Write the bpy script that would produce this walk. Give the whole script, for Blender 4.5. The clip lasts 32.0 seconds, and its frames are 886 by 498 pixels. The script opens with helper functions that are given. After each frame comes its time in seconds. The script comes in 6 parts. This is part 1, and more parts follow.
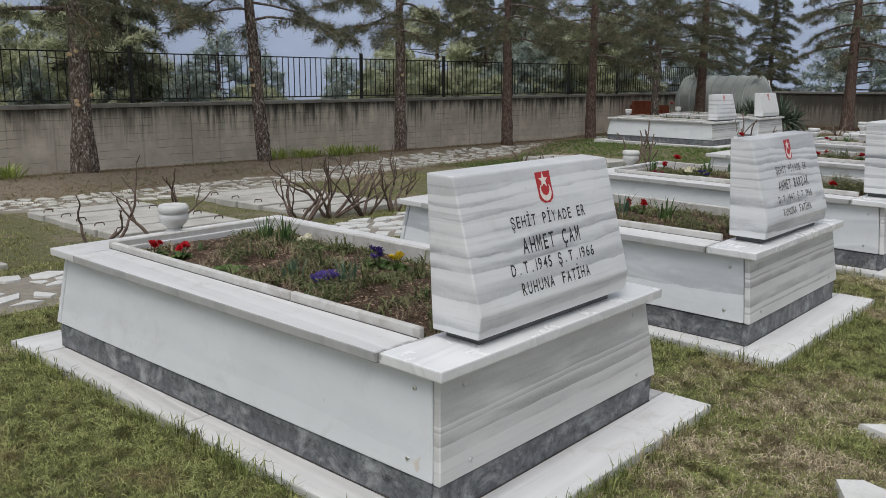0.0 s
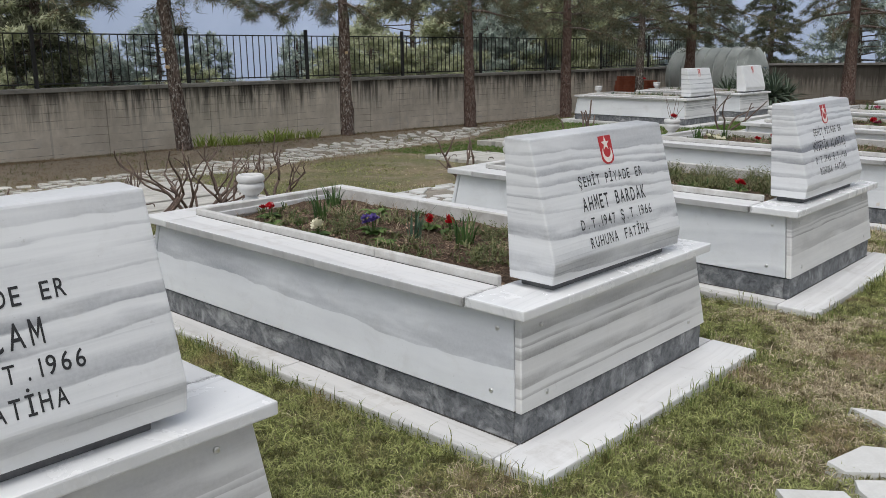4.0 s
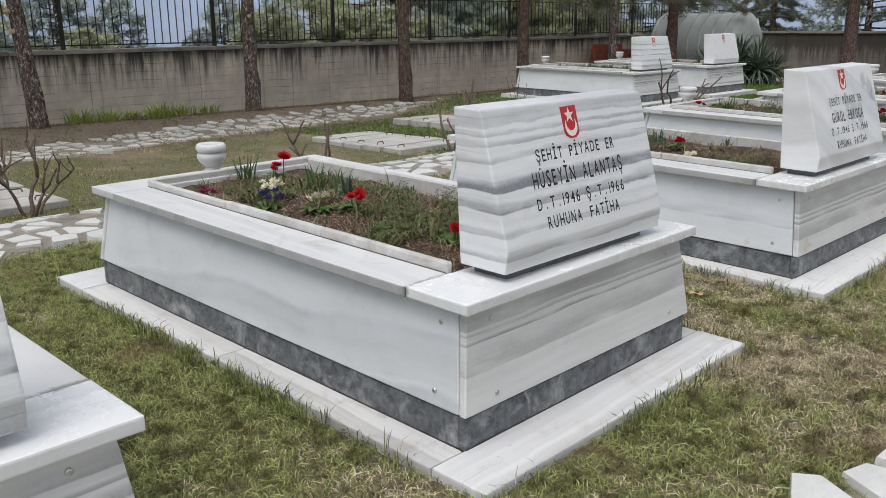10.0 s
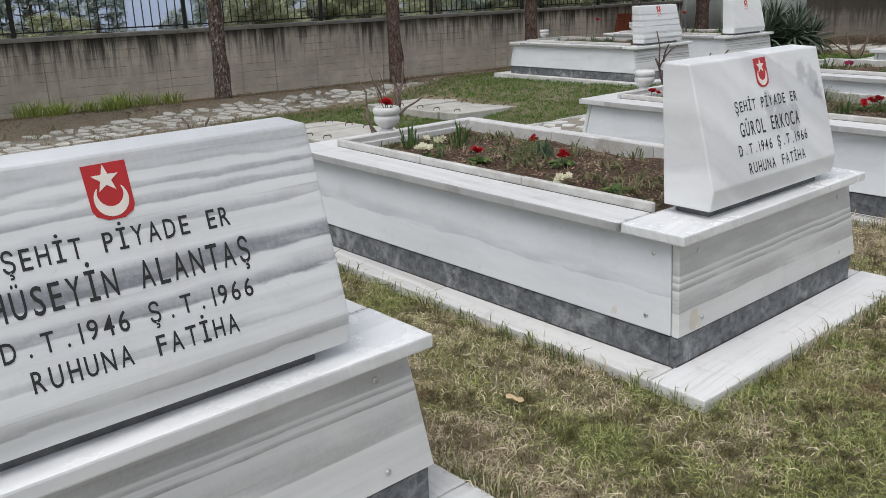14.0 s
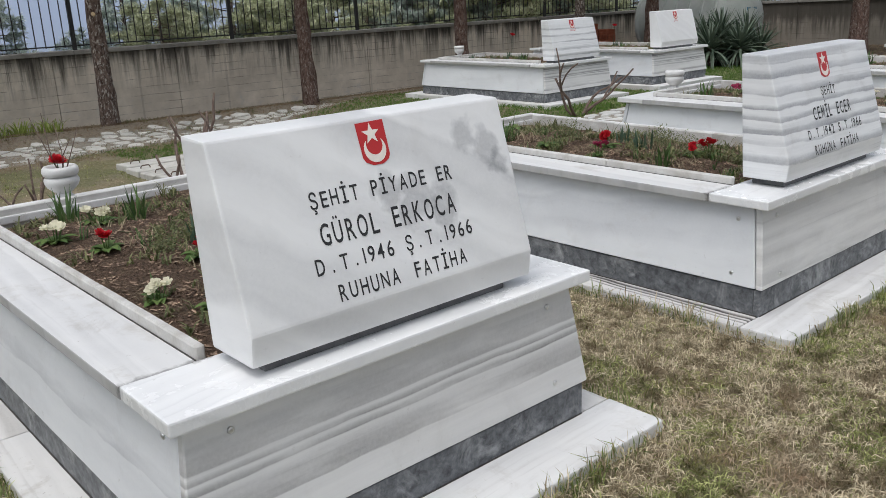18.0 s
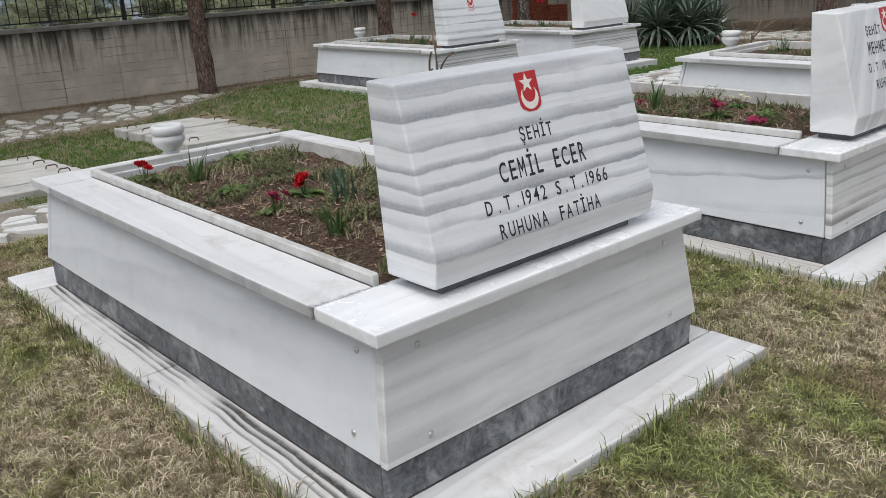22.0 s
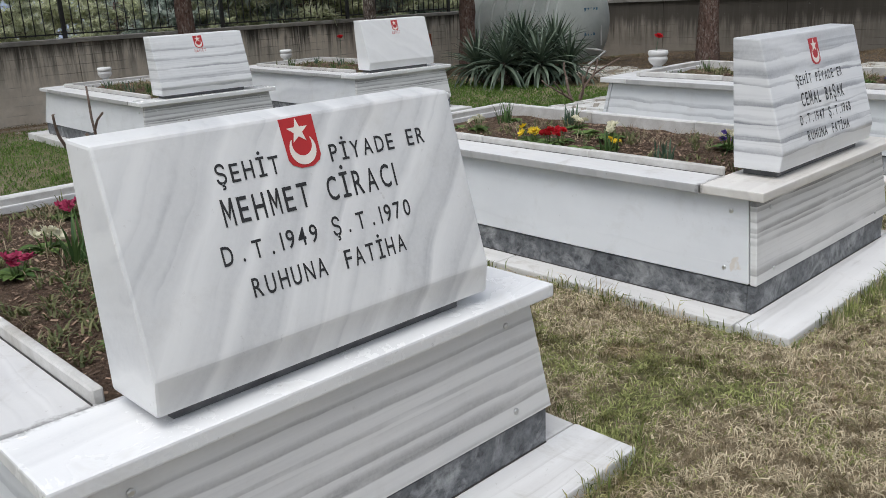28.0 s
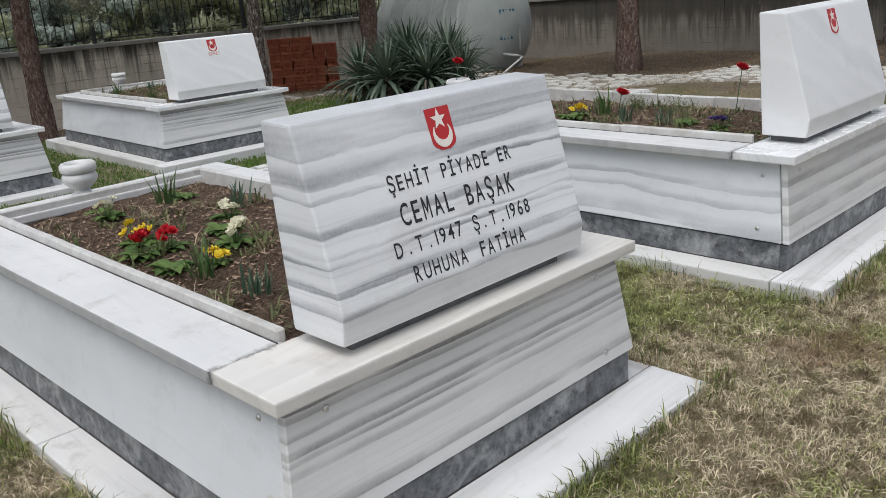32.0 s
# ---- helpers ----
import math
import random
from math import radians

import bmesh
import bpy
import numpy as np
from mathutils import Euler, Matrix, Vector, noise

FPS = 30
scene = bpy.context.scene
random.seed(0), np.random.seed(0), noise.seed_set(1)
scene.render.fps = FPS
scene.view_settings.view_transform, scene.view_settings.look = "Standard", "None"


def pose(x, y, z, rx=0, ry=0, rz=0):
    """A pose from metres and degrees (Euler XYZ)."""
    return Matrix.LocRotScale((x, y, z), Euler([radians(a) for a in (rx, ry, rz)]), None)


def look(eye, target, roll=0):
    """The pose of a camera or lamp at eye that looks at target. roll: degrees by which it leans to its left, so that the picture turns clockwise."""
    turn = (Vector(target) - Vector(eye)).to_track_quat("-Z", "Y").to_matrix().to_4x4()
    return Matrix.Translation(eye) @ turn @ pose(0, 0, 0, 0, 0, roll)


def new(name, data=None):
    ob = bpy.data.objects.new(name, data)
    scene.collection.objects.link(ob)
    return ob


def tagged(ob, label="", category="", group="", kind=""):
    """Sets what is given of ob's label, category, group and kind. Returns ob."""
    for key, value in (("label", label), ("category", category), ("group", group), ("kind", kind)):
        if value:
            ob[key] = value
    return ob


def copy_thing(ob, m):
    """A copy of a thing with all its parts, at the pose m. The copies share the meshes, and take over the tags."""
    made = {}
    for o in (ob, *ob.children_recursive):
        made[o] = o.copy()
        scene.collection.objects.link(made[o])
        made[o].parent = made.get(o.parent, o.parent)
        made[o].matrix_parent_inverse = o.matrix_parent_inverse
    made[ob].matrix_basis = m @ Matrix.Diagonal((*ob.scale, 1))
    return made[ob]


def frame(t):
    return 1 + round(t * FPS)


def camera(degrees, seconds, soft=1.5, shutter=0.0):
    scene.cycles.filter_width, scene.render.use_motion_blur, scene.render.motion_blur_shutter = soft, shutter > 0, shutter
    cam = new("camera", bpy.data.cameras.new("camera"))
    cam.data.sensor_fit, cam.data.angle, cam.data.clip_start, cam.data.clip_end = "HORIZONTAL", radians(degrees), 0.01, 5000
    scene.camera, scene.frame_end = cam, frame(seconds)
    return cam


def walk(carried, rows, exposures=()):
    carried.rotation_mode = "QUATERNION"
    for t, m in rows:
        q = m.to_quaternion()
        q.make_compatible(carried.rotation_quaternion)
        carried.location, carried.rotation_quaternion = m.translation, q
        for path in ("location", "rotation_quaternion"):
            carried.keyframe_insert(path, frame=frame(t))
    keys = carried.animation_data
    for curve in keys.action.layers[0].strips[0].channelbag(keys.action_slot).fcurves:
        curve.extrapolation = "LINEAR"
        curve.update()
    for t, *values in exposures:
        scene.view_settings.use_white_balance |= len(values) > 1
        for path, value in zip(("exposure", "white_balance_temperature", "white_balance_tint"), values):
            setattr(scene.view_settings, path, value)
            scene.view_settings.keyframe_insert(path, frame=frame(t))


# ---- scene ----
cam = camera(54.5, 32.0, soft=0.3, shutter=0.0)
# t, x, y, z, yaw, pitch, roll
ROWS = [
    (0.0, -0.002, -0.040, 1.344, 41.77, -10.69, -0.44),
    (0.5, 0.058, 0.154, 1.329, 41.61, -11.45, -0.43),
    (1.0, 0.130, 0.377, 1.327, 41.50, -11.78, -0.40),
    (1.5, 0.099, 0.637, 1.333, 40.51, -12.11, -0.16),
    (2.0, 0.063, 0.899, 1.359, 40.01, -11.91, -0.01),
    (2.5, 0.105, 1.168, 1.351, 40.96, -11.49, 0.42),
    (4.5, 0.039, 2.248, 1.344, 43.81, -12.56, 0.06),
    (5.0, 0.023, 2.476, 1.326, 44.49, -12.81, -0.43),
    (5.5, -0.021, 2.714, 1.342, 44.24, -12.85, -0.48),
    (6.0, 0.021, 2.922, 1.349, 44.18, -12.89, -0.42),
    (6.5, 0.069, 3.199, 1.350, 44.17, -12.94, -0.42),
    (7.0, 0.036, 3.455, 1.330, 44.12, -13.02, -0.49),
    (7.5, -0.041, 3.741, 1.346, 43.89, -13.33, -0.21),
    (8.0, -0.014, 3.976, 1.351, 43.96, -13.53, -0.09),
    (8.5, 0.034, 4.258, 1.358, 44.44, -14.15, -0.26),
    (9.0, 0.001, 4.480, 1.337, 44.60, -14.18, -0.25),
    (9.5, -0.032, 4.708, 1.355, 44.59, -14.28, -0.06),
    (10.0, 0.008, 4.885, 1.353, 44.84, -14.34, 0.14),
    (10.5, 0.084, 5.103, 1.366, 46.21, -14.62, 0.43),
    (11.0, 0.034, 5.302, 1.351, 46.54, -14.71, 0.46),
    (11.5, -0.029, 5.570, 1.374, 45.66, -14.81, 1.10),
    (12.0, -0.017, 5.830, 1.362, 45.75, -15.45, 1.31),
    (12.5, 0.019, 6.081, 1.382, 48.08, -16.05, 1.09),
    (13.0, -0.057, 6.332, 1.351, 48.56, -16.05, 1.04),
    (13.5, -0.123, 6.546, 1.383, 48.64, -16.08, 1.57),
    (14.0, -0.119, 6.776, 1.378, 48.71, -16.07, 1.78),
    (14.5, -0.091, 7.049, 1.380, 48.60, -16.07, 1.88),
    (16.5, -0.081, 7.961, 1.388, 48.17, -15.71, 1.83),
    (17.0, -0.084, 8.165, 1.395, 48.13, -15.64, 2.48),
    (17.5, -0.115, 8.384, 1.407, 48.16, -15.64, 2.55),
    (18.0, -0.066, 8.622, 1.396, 48.52, -15.45, 2.57),
    (18.5, -0.083, 8.861, 1.400, 48.29, -15.49, 2.78),
    (19.0, -0.181, 9.150, 1.389, 47.13, -15.31, 3.43),
    (19.5, -0.181, 9.423, 1.394, 46.79, -15.42, 3.76),
    (20.0, -0.133, 9.694, 1.397, 46.82, -15.84, 3.09),
    (20.5, -0.212, 9.959, 1.382, 47.33, -15.72, 2.52),
    (21.0, -0.267, 10.181, 1.403, 47.66, -15.66, 2.52),
    (21.5, -0.215, 10.472, 1.394, 48.96, -16.06, 2.56),
    (22.0, -0.181, 10.707, 1.399, 48.81, -17.21, 3.05),
    (22.5, -0.227, 10.993, 1.406, 45.10, -16.05, 4.00),
    (23.0, -0.250, 11.319, 1.393, 44.50, -15.35, 4.05),
    (23.5, -0.217, 11.617, 1.403, 44.22, -15.37, 3.87),
    (24.0, -0.300, 11.874, 1.391, 44.00, -15.26, 3.84),
    (24.5, -0.385, 12.121, 1.410, 44.08, -15.21, 3.81),
    (25.0, -0.342, 12.377, 1.407, 44.46, -15.35, 3.22),
    (25.5, -0.299, 12.604, 1.416, 45.03, -15.78, 1.93),
    (27.5, -0.309, 13.610, 1.394, 46.54, -16.03, 2.15),
    (28.0, -0.344, 13.918, 1.413, 46.60, -16.06, 2.51),
    (28.5, -0.283, 14.269, 1.423, 47.12, -16.37, 2.93),
    (29.0, -0.247, 14.538, 1.426, 47.16, -16.56, 2.82),
    (29.5, -0.328, 14.846, 1.427, 47.08, -16.54, 2.67),
    (30.0, -0.377, 15.075, 1.441, 47.11, -16.60, 2.91),
    (30.5, -0.321, 15.350, 1.457, 47.52, -16.72, 2.83),
    (31.0, -0.294, 15.563, 1.468, 47.52, -16.64, 2.63),
    (31.5, -0.352, 15.863, 1.484, 46.57, -16.59, 3.40),
    (32.0, -0.350, 16.128, 1.473, 46.06, -16.39, 4.12),
]
walk(cam, [(t, pose(x, y, z, 90 + pitch, roll, yaw)) for t, x, y, z, yaw, pitch, roll in ROWS],
     [(0.0, -0.11, 6300, 9), (5.0, 0.09, 6300, 9), (32.0, 0.14, 6200, 9)])

# ---- sky and light: a bright overcast afternoon ----
world = bpy.data.worlds.new("overcast_sky")
scene.world = world
world.use_nodes = True
wn = world.node_tree
sky = wn.nodes.new("ShaderNodeTexSky")
sky.sky_type = "NISHITA"
sky.sun_disc = False
SUN_EL, SUN_AZ = radians(66), radians(158)
sky.sun_elevation, sky.sun_rotation = SUN_EL, SUN_AZ
sky.air_density, sky.dust_density, sky.ozone_density = 1.0, 4.0, 1.0
wash = wn.nodes.new("ShaderNodeHueSaturation")
wash.inputs["Saturation"].default_value = 0.35
wn.links.new(sky.outputs[0], wash.inputs["Color"])
wn.links.new(wash.outputs[0], wn.nodes["Background"].inputs["Color"])
wn.nodes["Background"].inputs["Strength"].default_value = 0.128
sun = new("sun", bpy.data.lights.new("sun", "SUN"))
sun.data.energy, sun.data.angle, sun.data.color = 1.2, radians(45), (1.0, 0.97, 0.92)
d = Vector((math.sin(SUN_AZ) * math.cos(SUN_EL), math.cos(SUN_AZ) * math.cos(SUN_EL), math.sin(SUN_EL)))
sun.matrix_world = look(d * 60, (0, 0, 0))


# ---- materials ----
class Nodes:
    """Short hand for building one material's node tree."""

    def __init__(self, name, rough=0.6, metal=0.0, spec=0.5):
        self.mat = bpy.data.materials.new(name)
        self.mat.use_nodes = True
        self.nt = self.mat.node_tree
        self.bsdf = self.nt.nodes["Principled BSDF"]
        self.bsdf.inputs["Roughness"].default_value = rough
        self.bsdf.inputs["Metallic"].default_value = metal
        self.bsdf.inputs["Specular IOR Level"].default_value = spec

    def node(self, kind, **values):
        n = self.nt.nodes.new(kind)
        for k, v in values.items():
            n.inputs[k].default_value = v
        return n

    def link(self, a, b):
        self.nt.links.new(a, b)

    def coords(self, which="Object", scale=(1, 1, 1), rot=(0, 0, 0)):
        t = self.node("ShaderNodeTexCoord")
        turn, size = self.node("ShaderNodeMapping"), self.node("ShaderNodeMapping")
        turn.inputs["Rotation"].default_value = [radians(a) for a in rot]
        size.inputs["Scale"].default_value = scale
        self.link(t.outputs[which], turn.inputs["Vector"])
        self.link(turn.outputs["Vector"], size.inputs["Vector"])
        return size.outputs["Vector"]

    def noise(self, vec, scale, detail=4, rough=0.55, distort=0.0, w=None):
        n = self.node("ShaderNodeTexNoise", Scale=scale, Detail=detail, Roughness=rough, Distortion=distort)
        if w is not None:
            n.noise_dimensions = "4D"
            self.link(w, n.inputs["W"])
        self.link(vec, n.inputs["Vector"])
        return n.outputs["Fac"]

    def ramp(self, fac, *stops):
        r = self.node("ShaderNodeValToRGB")
        e = r.color_ramp.elements
        while len(e) < len(stops):
            e.new(0.5)
        for el, (p, c) in zip(e, stops):
            el.position = p
            el.color = (*c, 1) if len(c) == 3 else c
        self.link(fac, r.inputs["Fac"])
        return r.outputs["Color"]

    def mix(self, fac, a, b, blend="MIX"):
        m = self.node("ShaderNodeMix")
        m.data_type, m.blend_type = "RGBA", blend
        for sock, v in ((m.inputs[0], fac), (m.inputs[6], a), (m.inputs[7], b)):
            if isinstance(v, (int, float)):
                sock.default_value = v
            elif isinstance(v, tuple):
                sock.default_value = (*v, 1)
            else:
                self.link(v, sock)
        return m.outputs[2]

    def math(self, op, a, b=0.0, clamp=False):
        m = self.node("ShaderNodeMath")
        m.operation, m.use_clamp = op, clamp
        for sock, v in ((m.inputs[0], a), (m.inputs[1], b)):
            if isinstance(v, (int, float)):
                sock.default_value = v
            else:
                self.link(v, sock)
        return m.outputs[0]

    def random(self, per_island=False):
        if per_island:
            return self.node("ShaderNodeNewGeometry").outputs["Random Per Island"]
        return self.node("ShaderNodeObjectInfo").outputs["Random"]

    def position(self):
        return self.node("ShaderNodeNewGeometry").outputs["Position"]

    def colour(self, c):
        if isinstance(c, tuple):
            self.bsdf.inputs["Base Color"].default_value = (*c, 1)
        else:
            self.link(c, self.bsdf.inputs["Base Color"])

    def bump(self, height, strength=0.3, distance=0.01):
        b = self.node("ShaderNodeBump", Strength=strength, Distance=distance)
        self.link(height, b.inputs["Height"])
        self.link(b.outputs["Normal"], self.bsdf.inputs["Normal"])


def marble(name, freq, run=(0, 0, 1), depth=1.0, thin=0.5, wave=0.02, white=(0.77, 0.77, 0.77), grey=(0.25, 0.257, 0.275), rough=0.34, dirt=0.18, cloudy=0.25, sway=0.0, soft=0.6, bands=(), tilt=0.0, patch_at=(), rust=(), joint=None, ragged=1.0):
    """White marble in grey layers: freq layers to the metre along run, each fading in and ending at a sharp edge.
    bands: the stone's own layers in their place, (low, high, strength) up the slab; patch_at and rust: spots (x, y, z, radius)."""
    m = Nodes(name, rough)
    r = m.random()
    w = m.math("MULTIPLY", r, 37.0)
    v = m.coords("Object")
    dot = m.node("ShaderNodeVectorMath")
    dot.operation = "DOT_PRODUCT"
    m.link(v, dot.inputs[0])
    dot.inputs[1].default_value = run
    u = dot.outputs["Value"]
    big = m.math("SUBTRACT", m.noise(v, 1.3, 2, 0.5, 0.0, w), 0.5)
    small = m.math("SUBTRACT", m.noise(v, 6.0, 3, 0.6, 0.2, w), 0.5)
    u = m.math("ADD", u, m.math("ADD", m.math("MULTIPLY", big, 4.0 * wave), m.math("MULTIPLY", small, wave)))
    if sway:
        sep = m.node("ShaderNodeSeparateXYZ")
        m.link(v, sep.inputs[0])
        lean = m.math("MULTIPLY", m.math("SUBTRACT", m.math("FRACT", m.math("MULTIPLY", r, 7.7)), 0.5), sway)
        u = m.math("ADD", u, m.math("MULTIPLY", m.math("ADD", sep.outputs["Y"], sep.outputs["X"]), lean))

    def layers(count, shift, *profile):
        q = m.math("ADD", m.math("MULTIPLY", u, count), m.math("ADD", m.math("MULTIPLY", r, 91.0), shift))
        row = m.node("ShaderNodeCombineXYZ")
        m.link(m.math("MULTIPLY", q, 0.5), row.inputs[0])
        q = m.math("ADD", q, m.math("MULTIPLY", m.noise(row.outputs[0], 1.0, 2), 1.7))
        tone = m.node("ShaderNodeTexWhiteNoise")
        tone.noise_dimensions = "1D"
        m.link(m.math("FLOOR", q), tone.inputs["W"])
        amount = m.ramp(tone.outputs["Value"], (0.30, (0.02,) * 3), (0.50, (0.5,) * 3), (0.85, (1, 1, 1)))
        return m.math("MULTIPLY", m.ramp(m.math("FRACT", q), *profile), amount)

    def spot(x, y, z, radius, wild):
        """1 inside an uneven spot of the stone."""
        gap = m.node("ShaderNodeVectorMath")
        gap.operation = "DISTANCE"
        m.link(v, gap.inputs[0])
        gap.inputs[1].default_value = (x, y, z)
        far = m.math("ADD", gap.outputs["Value"], m.math("MULTIPLY", m.math("SUBTRACT", m.noise(v, 0.9 / radius, 3, 0.5, 0.15), 0.5), wild * radius))
        return m.math("SUBTRACT", 1.0, m.math("MULTIPLY", m.math("SUBTRACT", far, radius * 0.6), 2.2 / radius, True), True)

    def own_layers():
        lie = m.coords("Object", (1.0, 1.0, 5.0))
        flow = m.math("SUBTRACT", m.noise(lie, 1.6, 3, 0.55, 0.3, w), 0.5)
        curl = m.math("SUBTRACT", m.noise(lie, 6.5, 3, 0.6, 0.3, w), 0.5)
        q = m.math("ADD", u, m.math("ADD", m.math("MULTIPLY", flow, 0.050 * ragged), m.math("MULTIPLY", curl, 0.024 * ragged)))
        if tilt:
            at = m.node("ShaderNodeSeparateXYZ")
            m.link(v, at.inputs[0])
            q = m.math("ADD", q, m.math("MULTIPLY", m.math("SUBTRACT", at.outputs["Y"], 0.35), tilt))
        lo, hi = min(b[0] for b in bands) - 0.03, max(b[1] for b in bands) + 0.03
        stops = [(0.0, (0.04,) * 3)]
        for a, b, k in sorted(bands):
            rise = min(0.004, (b - a) * 0.25)
            for z, val in ((a - rise * 0.6, 0.04), (a + rise * 0.4, k), (a + (b - a) * 0.6, k * 0.72), (b + rise, 0.05)):
                at_ = (z - lo) / (hi - lo)
                if at_ > stops[-1][0] + 1e-4:
                    stops.append((at_, (val,) * 3))
        tone = m.ramp(m.math("MULTIPLY", m.math("SUBTRACT", q, lo), 1.0 / (hi - lo), True), *stops[:32])
        fade = m.ramp(m.noise(lie, 2.4, 3, 0.55, 0.2, m.math("ADD", w, 9.0)), (0.33, (0.22,) * 3), (0.50, (1.0,) * 3), (0.66, (1.25,) * 3))
        return m.math("MULTIPLY", tone, fade)

    broad = own_layers() if bands else layers(freq, 0.0, (0.0, (0.0,) * 3), (0.12, (0.22 * soft,) * 3), (0.42, (0.8,) * 3), (0.72, (0.72,) * 3), (0.88, (1,) * 3), (1.0, (0.08,) * 3))
    fine = layers(freq * 2.6, 5.3, (0.0, (0.1,) * 3), (0.25, (0.0,) * 3), (0.66, (0.06,) * 3), (0.92, (1,) * 3), (1.0, (0.15,) * 3))
    patch = m.ramp(m.noise(v, 2.1, 3, 0.55, 0.3, w), (0.32, (0.30,) * 3), (0.58, (1, 1, 1)))
    patch2 = m.ramp(m.noise(v, 3.4, 3, 0.55, 0.3, m.math("ADD", w, 3.0)), (0.42, (0.0,) * 3), (0.60, (1, 1, 1)))
    lie = m.node("ShaderNodeCombineXYZ")
    part_xyz = m.node("ShaderNodeSeparateXYZ")
    m.link(v, part_xyz.inputs[0])
    m.link(m.math("MULTIPLY", part_xyz.outputs["X"], 1.1), lie.inputs[0])
    m.link(m.math("MULTIPLY", part_xyz.outputs["Y"], 1.1), lie.inputs[1])
    m.link(m.math("MULTIPLY", u, freq * 1.5), lie.inputs[2])
    streak = m.ramp(m.noise(lie.outputs[0], 1.0, 6, 0.62, 0.15, w), (0.42, (0, 0, 0)), (0.56, (0.5,) * 3), (0.68, (1, 1, 1)))
    haze = m.ramp(m.noise(v, 90, 3, 0.7), (0.25, (0.82,) * 3), (0.75, (1.12,) * 3))
    both = m.math("ADD", broad if bands else m.math("MULTIPLY", broad, patch), m.math("MULTIPLY", streak, 0.20 if bands else 0.42))
    for place in patch_at:
        both = m.math("ADD", both, m.math("MULTIPLY", spot(*place, 2.0), 1.0))
    total = m.math("ADD", m.math("MULTIPLY", both, depth * 0.9), m.math("MULTIPLY", m.math("MULTIPLY", fine, patch2), 0.7 * thin), True)
    c = m.mix(m.math("MULTIPLY", total, haze, True), white, grey)
    cloud = m.noise(v, 2.3, 4, 0.6, 0.2, w)
    c = m.mix(m.math("MULTIPLY", m.ramp(cloud, (0.45, (0, 0, 0)), (0.72, (1, 1, 1))), cloudy), c, (0.48, 0.49, 0.51))
    stain = m.noise(v, 5.5, 6, 0.7, 0.6, w)
    c = m.mix(m.math("MULTIPLY", m.ramp(stain, (0.54, (0, 0, 0)), (0.72, (1, 1, 1))), dirt), c, (0.34, 0.305, 0.255))
    speck = m.noise(v, 38, 4, 0.75, 0.0, w)
    c = m.mix(m.math("MULTIPLY", m.ramp(speck, (0.64, (0, 0, 0)), (0.72, (1, 1, 1))), dirt * 1.3), c, (0.24, 0.215, 0.18))
    for place in rust:
        c = m.mix(m.math("MULTIPLY", spot(*place, 3.0), 0.38), c, (0.55, 0.42, 0.24))
    if joint is not None:
        # black grime that has crept out of the joint between two slabs
        along = m.math("ABSOLUTE", m.math("SUBTRACT", part_xyz.outputs["X"], joint))
        reach = m.math("SUBTRACT", 1.0, m.math("MULTIPLY", along, 15.0), True)
        grime = m.ramp(m.math("MULTIPLY", reach, m.noise(v, 17, 5, 0.75, 0.5, w)), (0.36, (0, 0, 0)), (0.50, (1, 1, 1)))
        c = m.mix(m.math("MULTIPLY", grime, 0.6), c, (0.10, 0.095, 0.088))
    m.colour(c)
    m.link(m.ramp(stain, (0.3, (rough - 0.06,) * 3), (0.8, (rough + 0.22,) * 3)), m.bsdf.inputs["Roughness"])
    m.bump(m.noise(v, 90, 3, 0.7), 0.08, 0.003)
    return m.mat


HS = dict(freq=17, depth=1.25, thin=0.42, wave=0.006, white=(0.80, 0.805, 0.81), grey=(0.22, 0.228, 0.25), cloudy=0.12)
FRONT = dict(freq=13, depth=1.10, thin=0.25, wave=0.004, white=(0.76, 0.755, 0.745), grey=(0.235, 0.23, 0.23), cloudy=0.15, ragged=0.35, dirt=0.12)
SIDE = dict(freq=4.5, depth=1.0, thin=0.1, wave=0.03, white=(0.75, 0.765, 0.785), grey=(0.28, 0.295, 0.325), cloudy=0.2, ragged=1.0)
M_PANEL_SIDE = marble("marble_pale", 4.5, (-0.10, 0, 0.96), depth=0.42, thin=0.15, wave=0.05, white=(0.75, 0.765, 0.785), grey=(0.30, 0.315, 0.345), cloudy=0.22, soft=0.3)
M_STONE_PLAIN = marble("marble_headstone_plain", 5, (0.1, 0.5, 0.8), depth=0.22, thin=0.1, wave=0.09, cloudy=0.10, white=(0.80, 0.80, 0.80), grey=(0.33, 0.335, 0.35), soft=0.2, dirt=0.10)
M_STONE_CLOUD = marble("marble_headstone_clouded", 5, (0.1, 0.5, 0.8), depth=0.42, thin=0.05, wave=0.09, cloudy=0.10, white=(0.80, 0.80, 0.80), grey=(0.20, 0.205, 0.22), soft=0.2, dirt=0.10, patch_at=((-0.12, 0.72, 0.865, 0.055), (-0.11, 0.80, 0.825, 0.07), (-0.10, 0.89, 0.785, 0.065), (-0.15, 1.03, 0.97, 0.055), (-0.14, 1.10, 0.925, 0.06), (-0.12, 1.13, 0.875, 0.04)))
M_STONE_VEIN = marble("marble_headstone_veined", 8, (0.2, 0.80, -0.52), depth=0.55, thin=0.3, wave=0.05, white=(0.79, 0.79, 0.785), grey=(0.30, 0.31, 0.33), soft=0.3, cloudy=0.12)
M_STONE_FAR = marble("marble_headstone_far", **HS, bands=((0.58, 0.60, 0.5), (0.66, 0.70, 0.5), (0.76, 0.78, 0.6), (0.84, 0.87, 0.5), (0.93, 0.95, 0.5)))
